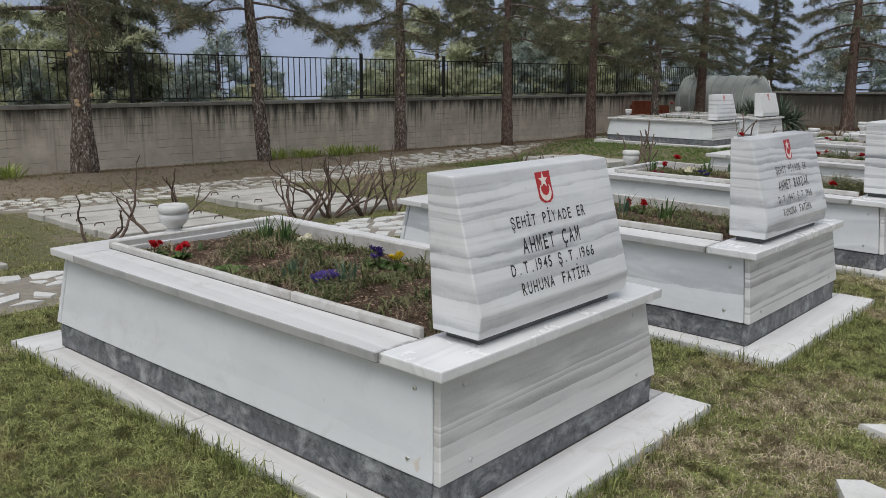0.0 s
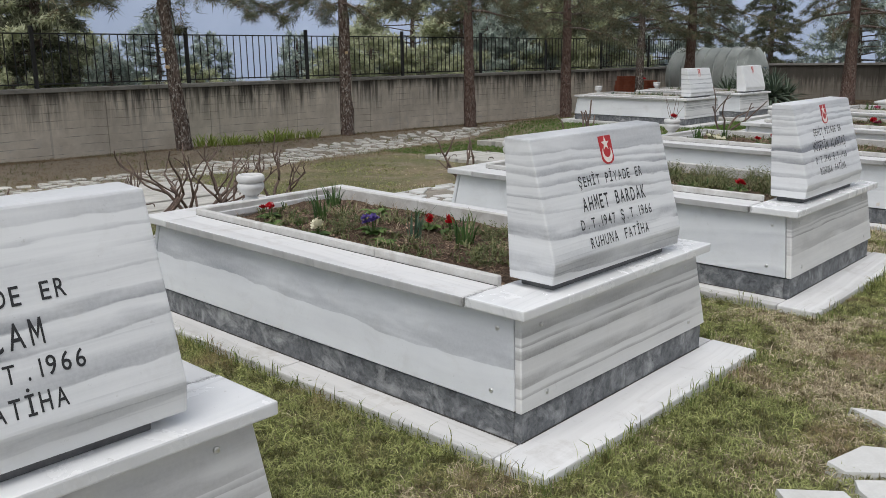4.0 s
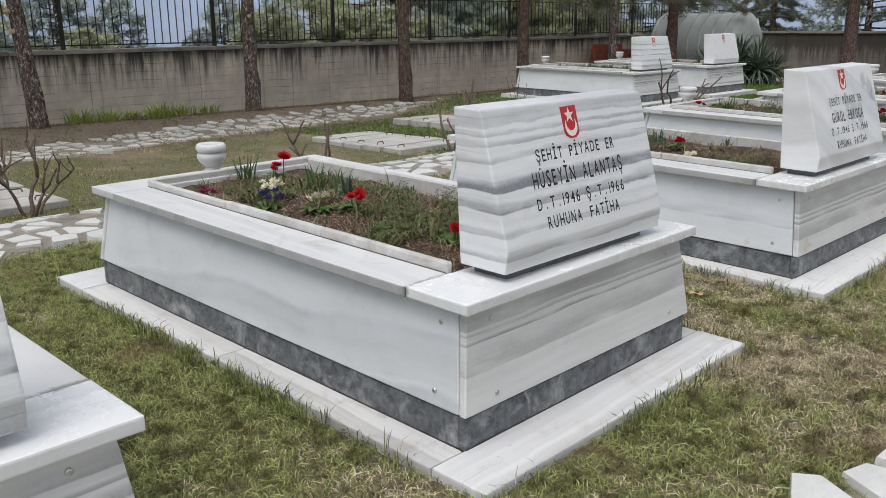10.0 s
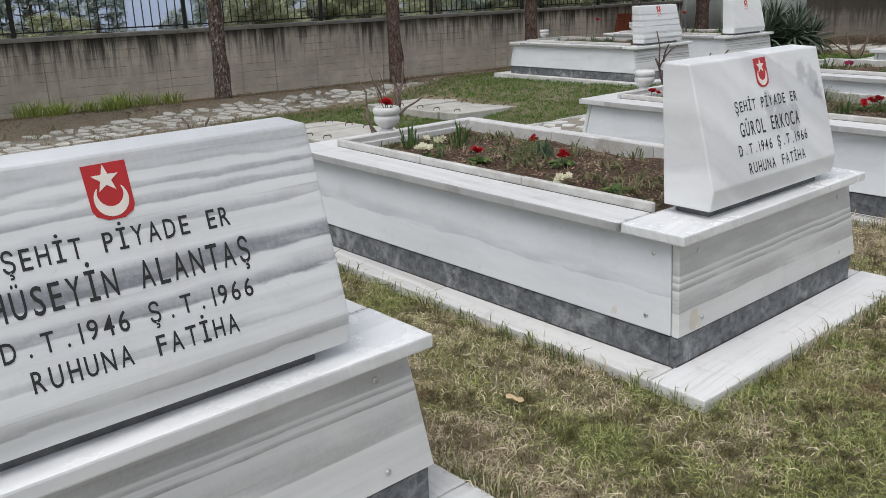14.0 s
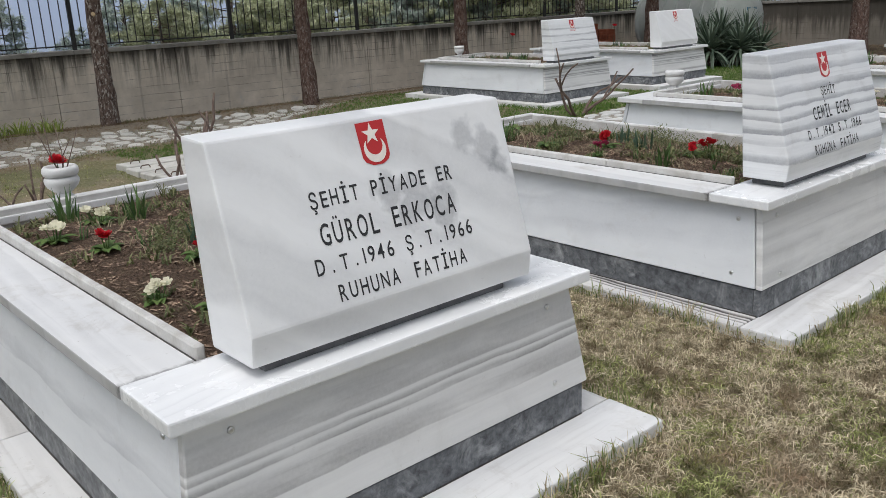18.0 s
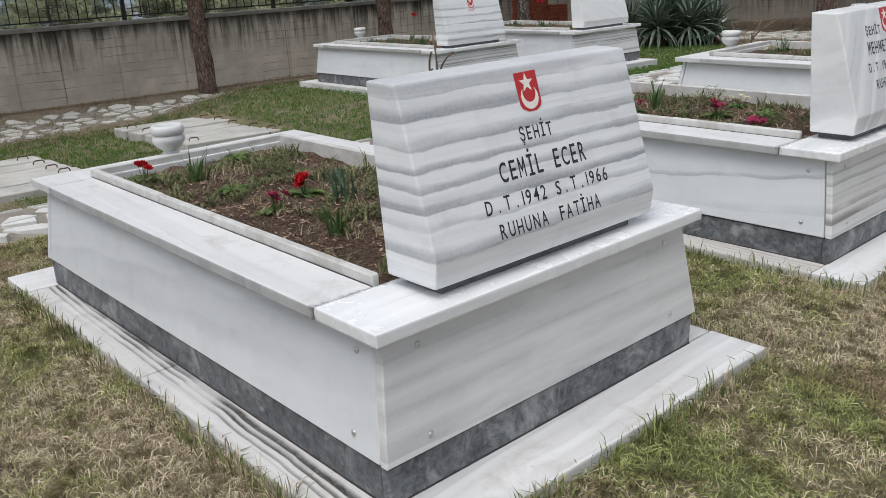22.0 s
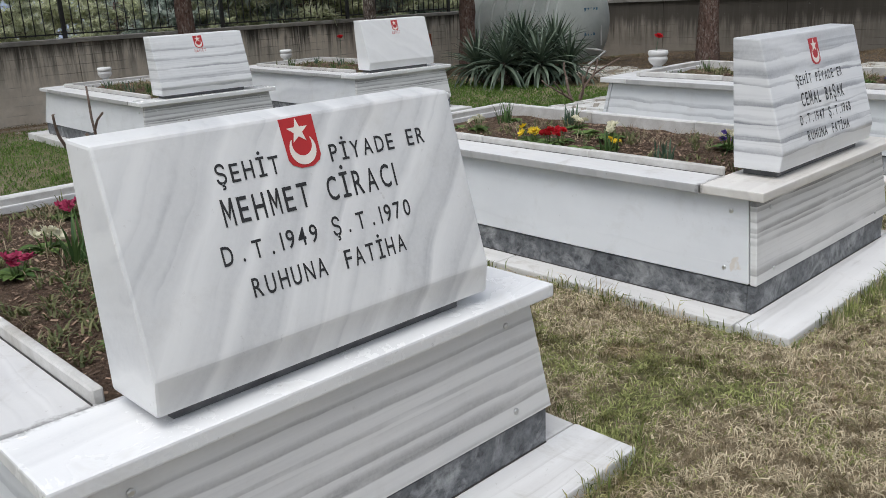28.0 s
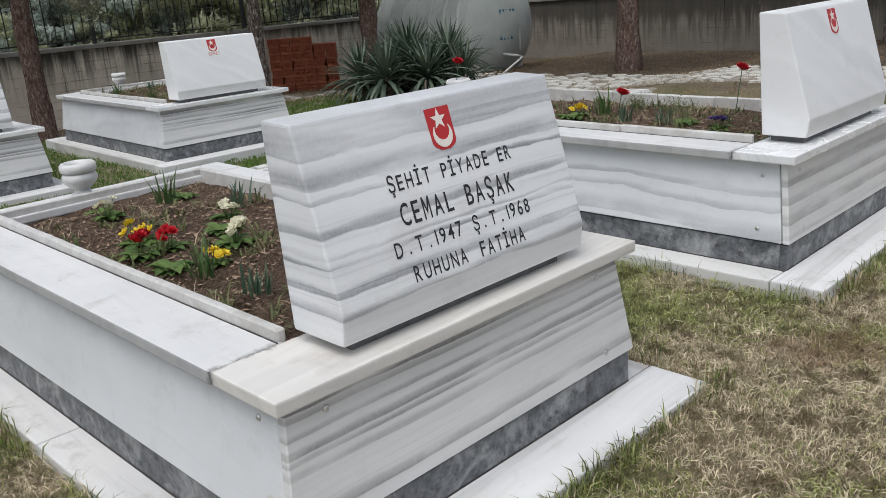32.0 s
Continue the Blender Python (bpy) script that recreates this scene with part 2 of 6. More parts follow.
STONES = [marble("marble_headstone_layers", **HS, bands=b, tilt=k) for b, k in (
    (((1.004, 1.018, 0.35), (0.965, 0.976, 0.5), (0.922, 0.932, 0.35), (0.870, 0.878, 0.3), (0.801, 0.829, 0.70), (0.753, 0.780, 0.6), (0.664, 0.716, 0.45), (0.558, 0.598, 0.3)), -0.02),
    (((0.995, 1.012, 0.5), (0.960, 0.976, 0.45), (0.925, 0.945, 0.6), (0.881, 0.906, 0.55), (0.842, 0.853, 0.45), (0.790, 0.802, 0.3), (0.690, 0.744, 0.7), (0.561, 0.636, 0.5)), 0.03),
    (((1.001, 1.016, 0.4), (0.973, 0.984, 0.45), (0.939, 0.957, 0.5), (0.892, 0.912, 0.5), (0.794, 0.833, 0.85), (0.733, 0.766, 0.7), (0.65, 0.670, 0.4), (0.574, 0.596, 0.45)), -0.01),
    (((1.018, 1.030, 0.4), (0.956, 0.992, 0.55), (0.886, 0.916, 0.5), (0.83, 0.848, 0.6), (0.778, 0.801, 0.55), (0.724, 0.749, 0.65), (0.681, 0.696, 0.4), (0.604, 0.640, 0.5)), 0.0),
    (((0.979, 0.992, 0.45), (0.905, 0.950, 0.55), (0.874, 0.886, 0.9), (0.794, 0.818, 0.6), (0.742, 0.752, 0.45), (0.721, 0.732, 0.7), (0.649, 0.672, 0.6), (0.601, 0.618, 0.5)), 0.0))]
FRONTS = [marble("marble_front_layers", **FRONT, bands=b, tilt=k, rust=r) for b, k, r in (
    (((0.308, 0.455, 0.50), (0.286, 0.303, 0.50), (0.241, 0.283, 0.62), (0.199, 0.237, 0.38)), -0.01, ()),
    (((0.385, 0.430, 0.55), (0.350, 0.361, 0.65), (0.305, 0.334, 0.75), (0.207, 0.256, 0.6), (0.172, 0.183, 0.55)), 0.0, ()),
    (((0.39, 0.460, 0.45), (0.371, 0.381, 0.6), (0.343, 0.356, 0.8), (0.247, 0.339, 0.5)), 0.0, ()),
    (((0.343, 0.440, 0.45), (0.317, 0.331, 0.6), (0.29, 0.307, 0.7), (0.209, 0.28, 0.55)), 0.0, ((-0.01, 0.115, 0.165, 0.035),)),
    (((0.13, 0.20, 0.36), (0.20, 0.29, 0.42), (0.29, 0.34, 0.36), (0.34, 0.455, 0.42)), 0.02, ()),
    (((0.394, 0.404, 0.45), (0.342, 0.361, 0.55), (0.297, 0.309, 0.45), (0.227, 0.257, 0.6), (0.178, 0.213, 0.8), (0.129, 0.139, 0.35)), 0.0, ()),
    (((0.425, 0.460, 0.9), (0.407, 0.422, 0.55), (0.366, 0.379, 0.6), (0.326, 0.346, 0.85), (0.307, 0.320, 0.75), (0.274, 0.293, 0.5), (0.16, 0.19, 0.6)), 0.0, ()),
    (((0.36, 0.40, 0.55), (0.28, 0.32, 0.5), (0.2, 0.25, 0.55), (0.14, 0.16, 0.4)), 0.0, ()))]
SIDES = [M_PANEL_SIDE] * 8
SIDES[0] = marble("marble_side_rusted", **{**SIDE, "depth": 0.35}, bands=((0.2, 0.3, 0.25),), rust=((-0.11, 0.014, 0.165, 0.022),))
SIDES[1] = marble("marble_side_flowing", **SIDE, run=(0.01, 0, 1.0), bands=((0.27, 0.43, 0.62),))
SIDES[3] = marble("marble_side_low_layer", **SIDE, bands=((0.256, 0.315, 0.42),), rust=((-0.29, 0.01, 0.147, 0.02),))
SIDES[5] = marble("marble_side_one_vein", **{**SIDE, "ragged": 0.5}, run=(-0.11, 0, 1.0), bands=((0.383, 0.402, 0.55), (0.23, 0.27, 0.2)))
SIDES[6] = marble("marble_side_spotted", **{**SIDE, "depth": 0.3}, bands=((0.2, 0.3, 0.2),), rust=((-0.11, 0.016, 0.19, 0.025),))
SIDES[7] = marble("marble_side_layers", **SIDE, bands=((0.335, 0.362, 0.6), (0.27, 0.300, 0.5), (0.15, 0.225, 0.45)))
M_CAP = marble("marble_cap", 9, (0.9, 0.1, 0.5), depth=0.22, thin=0.25, wave=0.02, dirt=0.25, white=(0.84, 0.84, 0.84), rough=0.2, joint=-0.274)
M_CAP_BEIGE = marble("marble_cap_beige", 12, (0.95, 0.05, 0.6), depth=0.35, thin=0.35, wave=0.02, dirt=0.35, white=(0.74, 0.71, 0.665), grey=(0.38, 0.345, 0.31), joint=-0.274)
M_CAP_SIDE = marble("marble_cap_side", 11, (0.04, 0.9, 0.5), depth=0.30, thin=0.25, wave=0.02, white=(0.70, 0.695, 0.69), grey=(0.31, 0.305, 0.305), rough=0.45, dirt=0.45, cloudy=0.35, joint=-0.274)
M_CAP_EDGE = marble("marble_grey_edge", 9, (1.0, 0.1, 0.2), depth=0.5, thin=0.3, wave=0.03, white=(0.46, 0.455, 0.45), grey=(0.22, 0.215, 0.21), rough=0.6, dirt=0.45, cloudy=0.4, joint=-0.274)
M_LEDGE = marble("marble_ledge", 12, (1.0, 0.03, 0.2), depth=0.45, thin=0.4, wave=0.02, white=(0.73, 0.725, 0.72), grey=(0.30, 0.285, 0.27), rough=0.5, dirt=0.4)
M_LEDGE_SIDE = marble("marble_ledge_side", 11, (0.03, 1.0, 0.2), depth=0.55, thin=0.35, wave=0.02, white=(0.66, 0.65, 0.635), grey=(0.25, 0.235, 0.215), rough=0.6, dirt=0.6, cloudy=0.4)
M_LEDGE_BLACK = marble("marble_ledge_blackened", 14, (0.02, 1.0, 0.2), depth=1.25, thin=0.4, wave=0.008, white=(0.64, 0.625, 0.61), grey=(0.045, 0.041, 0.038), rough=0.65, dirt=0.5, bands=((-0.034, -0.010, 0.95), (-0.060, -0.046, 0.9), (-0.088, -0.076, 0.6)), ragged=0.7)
M_LEDGE_BROWN = marble("marble_ledge_browned", 14, (0.02, 1.0, 0.2), depth=0.8, thin=0.4, wave=0.008, white=(0.56, 0.54, 0.51), grey=(0.24, 0.195, 0.155), rough=0.65, dirt=0.7, bands=((-0.030, -0.012, 0.8), (-0.062, -0.045, 0.6), (-0.10, -0.08, 0.45)), ragged=1.3)


def speckled(name, dark, light, scale=14, rough=0.6, grain=160, bump=0.25, stain=None, stain_amount=0.3, odd=0.0):
    m = Nodes(name, rough)
    v = m.coords("Object")
    w = m.math("MULTIPLY", m.random(), 23.0)
    a = m.noise(v, scale, 6, 0.65, 0.4, w)
    b = m.noise(v, grain, 2, 0.6)
    c = m.mix(m.ramp(a, (0.3, (0, 0, 0)), (0.7, (1, 1, 1))), dark, light)
    c = m.mix(m.math("MULTIPLY", b, 0.35), c, tuple(x * 0.55 for x in dark))
    if stain:
        s = m.noise(v, scale * 0.22, 5, 0.7, 0.8, w)
        c = m.mix(m.math("MULTIPLY", m.ramp(s, (0.5, (0, 0, 0)), (0.68, (1, 1, 1))), stain_amount), c, stain)
    if odd:
        c = m.mix(m.math("MULTIPLY", m.random(), odd), c, tuple(x * 0.45 for x in dark))
    m.colour(c)
    m.bump(m.math("ADD", m.math("MULTIPLY", a, 0.5), b), bump, 0.004)
    return m.mat


M_PLINTH = speckled("grey_stone_plinth", (0.030, 0.034, 0.040), (0.24, 0.25, 0.265), 30, 0.5, 120, 0.25, (0.46, 0.47, 0.47), 0.75)
M_DARK_SPECK = speckled("dark_speckle", (0.02, 0.019, 0.018), (0.11, 0.10, 0.09), 25, 0.9, 200, 0.4)
M_SLATE = speckled("dark_joint_stone", (0.09, 0.092, 0.095), (0.20, 0.202, 0.206), 20, 0.7)
M_KERB = speckled("weathered_kerb_marble", (0.5, 0.485, 0.46), (0.72, 0.71, 0.69), 12, 0.6, 140, 0.25, (0.28, 0.245, 0.20), 0.65)
M_CRAZY = speckled("pale_paving_stone", (0.56, 0.54, 0.49), (0.84, 0.815, 0.75), 9, 0.75, 90, 0.3, (0.34, 0.31, 0.26), 0.5, 0.4)
M_WHITE_STONE = speckled("white_paving_stone", (0.62, 0.61, 0.585), (0.78, 0.775, 0.755), 8, 0.65, 90, 0.2, (0.42, 0.40, 0.36), 0.35, 0.12)
M_SLAB = speckled("cover_slab_concrete", (0.42, 0.405, 0.37), (0.62, 0.60, 0.555), 5, 0.9, 110, 0.35, (0.2, 0.19, 0.165), 0.5)
M_URN = speckled("urn_marble", (0.60, 0.595, 0.58), (0.76, 0.755, 0.745), 7, 0.5, 120, 0.12, (0.42, 0.42, 0.41), 0.3)
M_BRICK = speckled("hollow_brick_clay", (0.30, 0.085, 0.045), (0.45, 0.145, 0.075), 9, 0.85, 120, 0.3)


def bark_mat(name="pine_bark", flakes=0.85, red=0.0):
    """Furrowed grey-brown bark with pale flakes and dark cracks."""
    m = Nodes(name, 0.95, 0, 0.2)
    v = m.coords("Object", (1, 1, 0.45))
    n = m.noise(v, 26, 5, 0.65)
    f = m.noise(v, 34, 4, 0.7, 0.5)
    c = m.mix(m.ramp(n, (0.36, (0, 0, 0)), (0.62, (1, 1, 1))), (0.045, 0.034, 0.029), (0.20, 0.155, 0.13))
    c = m.mix(m.math("MULTIPLY", m.ramp(f, (0.54, (0, 0, 0)), (0.61, (1, 1, 1))), flakes), c, (0.52, 0.49, 0.44))
    c = m.mix(m.math("ADD", m.math("MULTIPLY", m.random(), 0.2), red, True), c, m.mix(n, (0.07, 0.035, 0.025), (0.24, 0.115, 0.085)))
    m.colour(c)
    m.bump(m.math("ADD", n, m.math("MULTIPLY", f, 0.6)), 1.0, 0.03)
    return m.mat


M_BARK = bark_mat()
M_BARK_RED = bark_mat("reddish_pine_bark", 0.55, 0.25)
M_CUT = speckled("cut_branch_wood", (0.5, 0.36, 0.2), (0.66, 0.5, 0.31), 30, 0.8)
M_TWIG = speckled("rose_stem_bark", (0.075, 0.052, 0.042), (0.24, 0.17, 0.135), 40, 0.85)
M_IRON = speckled("black_painted_iron", (0.012, 0.012, 0.013), (0.028, 0.027, 0.027), 30, 0.5, 200, 0.1)
M_REBAR = speckled("rusty_rebar", (0.06, 0.038, 0.03), (0.13, 0.075, 0.05), 40, 0.85)
M_METALBOLT = Nodes("bolt_steel", 0.32, 1.0)
M_METALBOLT.colour((0.68, 0.68, 0.67))
M_METALBOLT = M_METALBOLT.mat
M_TANK = speckled("fibreglass_tank", (0.40, 0.43, 0.405), (0.56, 0.585, 0.555), 2.5, 0.5, 60, 0.08, (0.26, 0.28, 0.25), 0.4)
M_PIPE = speckled("white_pipe", (0.62, 0.62, 0.6), (0.75, 0.75, 0.73), 8, 0.5)


def plain(name, c, rough=0.6, vary=0.12, scale=30):
    m = Nodes(name, rough)
    n = m.noise(m.coords("Object"), scale, 4)
    m.colour(m.mix(n, tuple(x * (1 - vary) for x in c), tuple(min(1, x * (1 + vary)) for x in c)))
    return m.mat


M_INK = plain("black_engraving_paint", (0.022, 0.022, 0.024), 0.55)
M_RED = plain("red_emblem_paint", (0.46, 0.02, 0.022), 0.45)
M_WHITE = plain("white_emblem_paint", (0.8, 0.74, 0.68), 0.5)
M_FADED = plain("faded_red_paint", (0.52, 0.12, 0.10), 0.6)
M_BLUE = plain("blue_stencil_paint", (0.05, 0.14, 0.22), 0.6)


def leafy(name, low, high, rough=0.55, trans=0.25, island=True):
    """Leaves and blades, each a little different."""
    m = Nodes(name, rough, 0, 0.3)
    r = m.random(island)
    n = m.noise(m.position(), 3.0, 3)
    c = m.mix(r, low, high)
    c = m.mix(m.math("MULTIPLY", n, 0.25), c, tuple(x * 0.7 for x in low))
    m.colour(c)
    t = m.node("ShaderNodeBsdfTranslucent")
    m.link(c, t.inputs["Color"])
    mix = m.node("ShaderNodeMixShader")
    mix.inputs[0].default_value = trans
    m.link(m.bsdf.outputs[0], mix.inputs[1])
    m.link(t.outputs[0], mix.inputs[2])
    m.link(mix.outputs[0], m.nt.nodes["Material Output"].inputs["Surface"])
    return m.mat


M_NEEDLE = leafy("pine_needles", (0.045, 0.054, 0.033), (0.31, 0.32, 0.205), 0.55, 0.4)
M_NEEDLE_DRY = leafy("dry_pine_needles", (0.13, 0.09, 0.05), (0.36, 0.265, 0.155))
M_SPRUCE = leafy("blue_spruce_needles", (0.24, 0.295, 0.265), (0.74, 0.80, 0.73), 0.55, 0.6)
M_SPRUCE_PALE = leafy("pale_green_needles", (0.32, 0.35, 0.215), (0.80, 0.81, 0.58), 0.55, 0.6)
M_BULB = leafy("bulb_leaf", (0.05, 0.10, 0.035), (0.12, 0.20, 0.06))
M_BULB_DARK = leafy("dark_bulb_leaf", (0.055, 0.10, 0.065), (0.15, 0.215, 0.14))
M_PRIM = leafy("primrose_leaf", (0.07, 0.13, 0.035), (0.17, 0.25, 0.07))
M_WEED = leafy("bed_weed_leaf", (0.085, 0.105, 0.04), (0.27, 0.27, 0.125))
M_HERB = leafy("herb_leaf", (0.07, 0.09, 0.035), (0.26, 0.275, 0.13))
M_YUCCA = leafy("yucca_leaf", (0.04, 0.065, 0.043), (0.17, 0.215, 0.155), 0.45, 0.12, False)
M_IRIS = leafy("iris_leaf", (0.22, 0.30, 0.06), (0.46, 0.52, 0.15))
M_CARNATION = leafy("red_petal", (0.42, 0.008, 0.016), (0.62, 0.022, 0.035), 0.6, 0.2)
M_PETAL_WHITE = leafy("cream_petal", (0.66, 0.62, 0.42), (0.82, 0.80, 0.66), 0.6, 0.25)
M_PETAL_YELLOW = leafy("yellow_petal", (0.72, 0.50, 0.02), (0.86, 0.66, 0.05), 0.6, 0.25)
M_PETAL_PURPLE = leafy("purple_petal", (0.05, 0.03, 0.16), (0.13, 0.09, 0.32), 0.6, 0.2)
M_PETAL_PINK = leafy("magenta_petal", (0.28, 0.02, 0.065), (0.44, 0.055, 0.13), 0.6, 0.2)


def lawn_blend(m, pos):
    """Where the lawn is green and where it is straw: 0 straw, 1 green."""
    a = m.noise(pos, 0.55, 3, 0.5)
    b = m.noise(pos, 2.6, 4, 0.6)
    both = m.math("ADD", m.math("MULTIPLY", a, 0.55), m.math("MULTIPLY", b, 0.45))
    sep = m.node("ShaderNodeSeparateXYZ")
    m.link(pos, sep.inputs[0])
    drift = m.math("MULTIPLY", m.math("SUBTRACT", 8.5, sep.outputs["Y"]), 0.005)
    far = m.math("MULTIPLY", m.math("SUBTRACT", -5.0, sep.outputs["X"]), 0.09, True)
    between = m.math("MULTIPLY", m.math("MULTIPLY", m.math("SUBTRACT", -1.6, sep.outputs["X"]), 0.6, True), m.math("MULTIPLY", m.math("SUBTRACT", m.math("ABSOLUTE", m.math("SUBTRACT", sep.outputs["Y"], 10.8)), 1.3), 0.4, True))
    both = m.math("ADD", m.math("ADD", m.math("ADD", both, drift), m.math("MULTIPLY", between, 0.08)), m.math("MINIMUM", far, 0.035))
    # a dry stretch of lawn round the fifth grave
    dry = m.math("MULTIPLY", m.math("MULTIPLY", m.math("ADD", sep.outputs["X"], 5.2), 3.0, True), m.math("SUBTRACT", 1.0, m.math("MULTIPLY", m.math("ABSOLUTE", m.math("SUBTRACT", sep.outputs["Y"], 12.0)), 0.6), True))
    both = m.math("SUBTRACT", both, m.math("MULTIPLY", dry, 0.07))
    tan = m.math("MULTIPLY", m.math("MULTIPLY", m.math("ADD", sep.outputs["X"], 1.75), 3.0, True), m.math("SUBTRACT", 1.0, m.math("MULTIPLY", m.math("ABSOLUTE", m.math("SUBTRACT", sep.outputs["Y"], 16.7)), 0.7), True))
    both = m.math("SUBTRACT", both, m.math("MULTIPLY", tan, 0.09))
    return m.ramp(both, (0.43, (0, 0, 0)), (0.56, (1, 1, 1)))


def grass_mat():
    m = Nodes("lawn_blades", 0.7, 0, 0.25)
    pos = m.position()
    g = lawn_blend(m, pos)
    r = m.random(True)
    straw = m.mix(r, (0.37, 0.30, 0.195), (0.85, 0.75, 0.55))
    green = m.mix(r, (0.16, 0.19, 0.055), (0.52, 0.54, 0.225))
    flip = m.math("GREATER_THAN", m.math("ADD", m.math("MULTIPLY", g, 0.62), m.math("MULTIPLY", m.math("FRACT", m.math("MULTIPLY", r, 7.13)), 0.55)), 0.50)
    c = m.mix(flip, straw, green)
    # shade between tufts, painted onto the blades as random dark patches
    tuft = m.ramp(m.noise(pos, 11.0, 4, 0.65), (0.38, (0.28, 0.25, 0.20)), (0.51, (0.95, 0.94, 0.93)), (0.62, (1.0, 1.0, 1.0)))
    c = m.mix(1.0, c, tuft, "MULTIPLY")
    rust = m.ramp(m.noise(pos, 1.6, 4, 0.6), (0.56, (0, 0, 0)), (0.68, (1, 1, 1)))
    c = m.mix(m.math("MULTIPLY", rust, 0.6), c, (0.30, 0.19, 0.12))
    m.colour(c)
    t = m.node("ShaderNodeBsdfTranslucent")
    m.link(c, t.inputs["Color"])
    mix = m.node("ShaderNodeMixShader")
    mix.inputs[0].default_value = 0.22
    m.link(m.bsdf.outputs[0], mix.inputs[1])
    m.link(t.outputs[0], mix.inputs[2])
    m.link(mix.outputs[0], m.nt.nodes["Material Output"].inputs["Surface"])
    return m.mat


M_GRASS = grass_mat()
M_FRINGE = leafy("fresh_fringe_grass", (0.08, 0.115, 0.025), (0.27, 0.32, 0.10))
M_LUSH = leafy("green_lawn_blades", (0.045, 0.11, 0.016), (0.18, 0.29, 0.052))


def ground_mat():
    m = Nodes("ground_soil_and_turf", 0.95, 0, 0.2)
    pos = m.position()
    g = lawn_blend(m, pos)
    n = m.noise(pos, 22, 6, 0.7)
    n2 = m.noise(pos, 130, 3, 0.7)
    turf = m.mix(g, m.mix(n, (0.12, 0.095, 0.06), (0.40, 0.325, 0.215)), m.mix(n, (0.06, 0.065, 0.03), (0.24, 0.235, 0.11)))
    dirt = m.mix(n, (0.15, 0.12, 0.09), (0.40, 0.335, 0.26))
    sep = m.node("ShaderNodeSeparateXYZ")
    m.link(pos, sep.inputs[0])
    # bare soil along the wall, thinning to turf, and at the far end
    wob = m.math("MULTIPLY", m.math("SUBTRACT", m.noise(pos, 0.9, 4, 0.6), 0.5), 3.4)
    bare = m.math("MULTIPLY", m.math("SUBTRACT", m.math("SUBTRACT", -10.6, sep.outputs["X"]), wob), 0.75, True)
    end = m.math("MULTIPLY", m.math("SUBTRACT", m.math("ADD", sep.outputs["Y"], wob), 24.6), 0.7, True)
    patch = m.math("MULTIPLY", m.ramp(m.noise(pos, 1.7, 5, 0.65), (0.52, (0, 0, 0)), (0.66, (1, 1, 1))), m.math("MULTIPLY", m.math("SUBTRACT", -4.6, sep.outputs["X"]), 0.6, True))
    f = m.math("MAXIMUM", m.math("MAXIMUM", bare, end), m.math("MULTIPLY", patch, 0.8))
    c = m.mix(f, turf, dirt)
    litter = m.ramp(m.noise(pos, 42, 5, 0.8), (0.53, (0, 0, 0)), (0.62, (1, 1, 1)))
    c = m.mix(m.math("MULTIPLY", litter, 0.7), c, (0.40, 0.33, 0.235))
    weed = m.ramp(m.noise(pos, 14, 5, 0.75), (0.54, (0, 0, 0)), (0.66, (1, 1, 1)))
    c = m.mix(m.math("MULTIPLY", weed, 0.55), c, (0.085, 0.10, 0.035))
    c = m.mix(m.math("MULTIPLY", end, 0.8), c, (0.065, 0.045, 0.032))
    m.colour(c)
    m.bump(m.math("ADD", n, m.math("MULTIPLY", n2, 0.6)), 0.8, 0.03)
    return m.mat


M_GROUND = ground_mat()


def soil_mat():
    m = Nodes("bed_soil", 0.95, 0, 0.2)
    v = m.position()
    a = m.noise(v, 85, 6, 0.8)
    b = m.noise(v, 11, 5, 0.7)
    f = m.noise(v, 210, 3, 0.7)
    c = m.mix(m.ramp(a, (0.36, (0, 0, 0)), (0.62, (1, 1, 1))), (0.038, 0.025, 0.018), (0.25, 0.163, 0.113))
    c = m.mix(m.math("MULTIPLY", m.ramp(b, (0.48, (0, 0, 0)), (0.66, (1, 1, 1))), 0.4), c, (0.20, 0.15, 0.095))
    c = m.mix(m.math("MULTIPLY", m.ramp(f, (0.58, (0, 0, 0)), (0.66, (1, 1, 1))), 0.65), c, (0.44, 0.35, 0.26))
    m.colour(c)
    m.bump(m.math("ADD", a, m.math("MULTIPLY", f, 0.5)), 1.0, 0.03)
    return m.mat


M_SOIL = soil_mat()
M_MULCH = leafy("wood_chip_mulch", (0.045, 0.026, 0.018), (0.46, 0.32, 0.225), 0.9, 0.0)
M_STRAW = leafy("bleached_stalk", (0.13, 0.095, 0.055), (0.50, 0.41, 0.28), 0.8, 0.1)
M_DRYSTALK = leafy("dry_stalk", (0.15, 0.10, 0.055), (0.33, 0.25, 0.15), 0.8, 0.1)


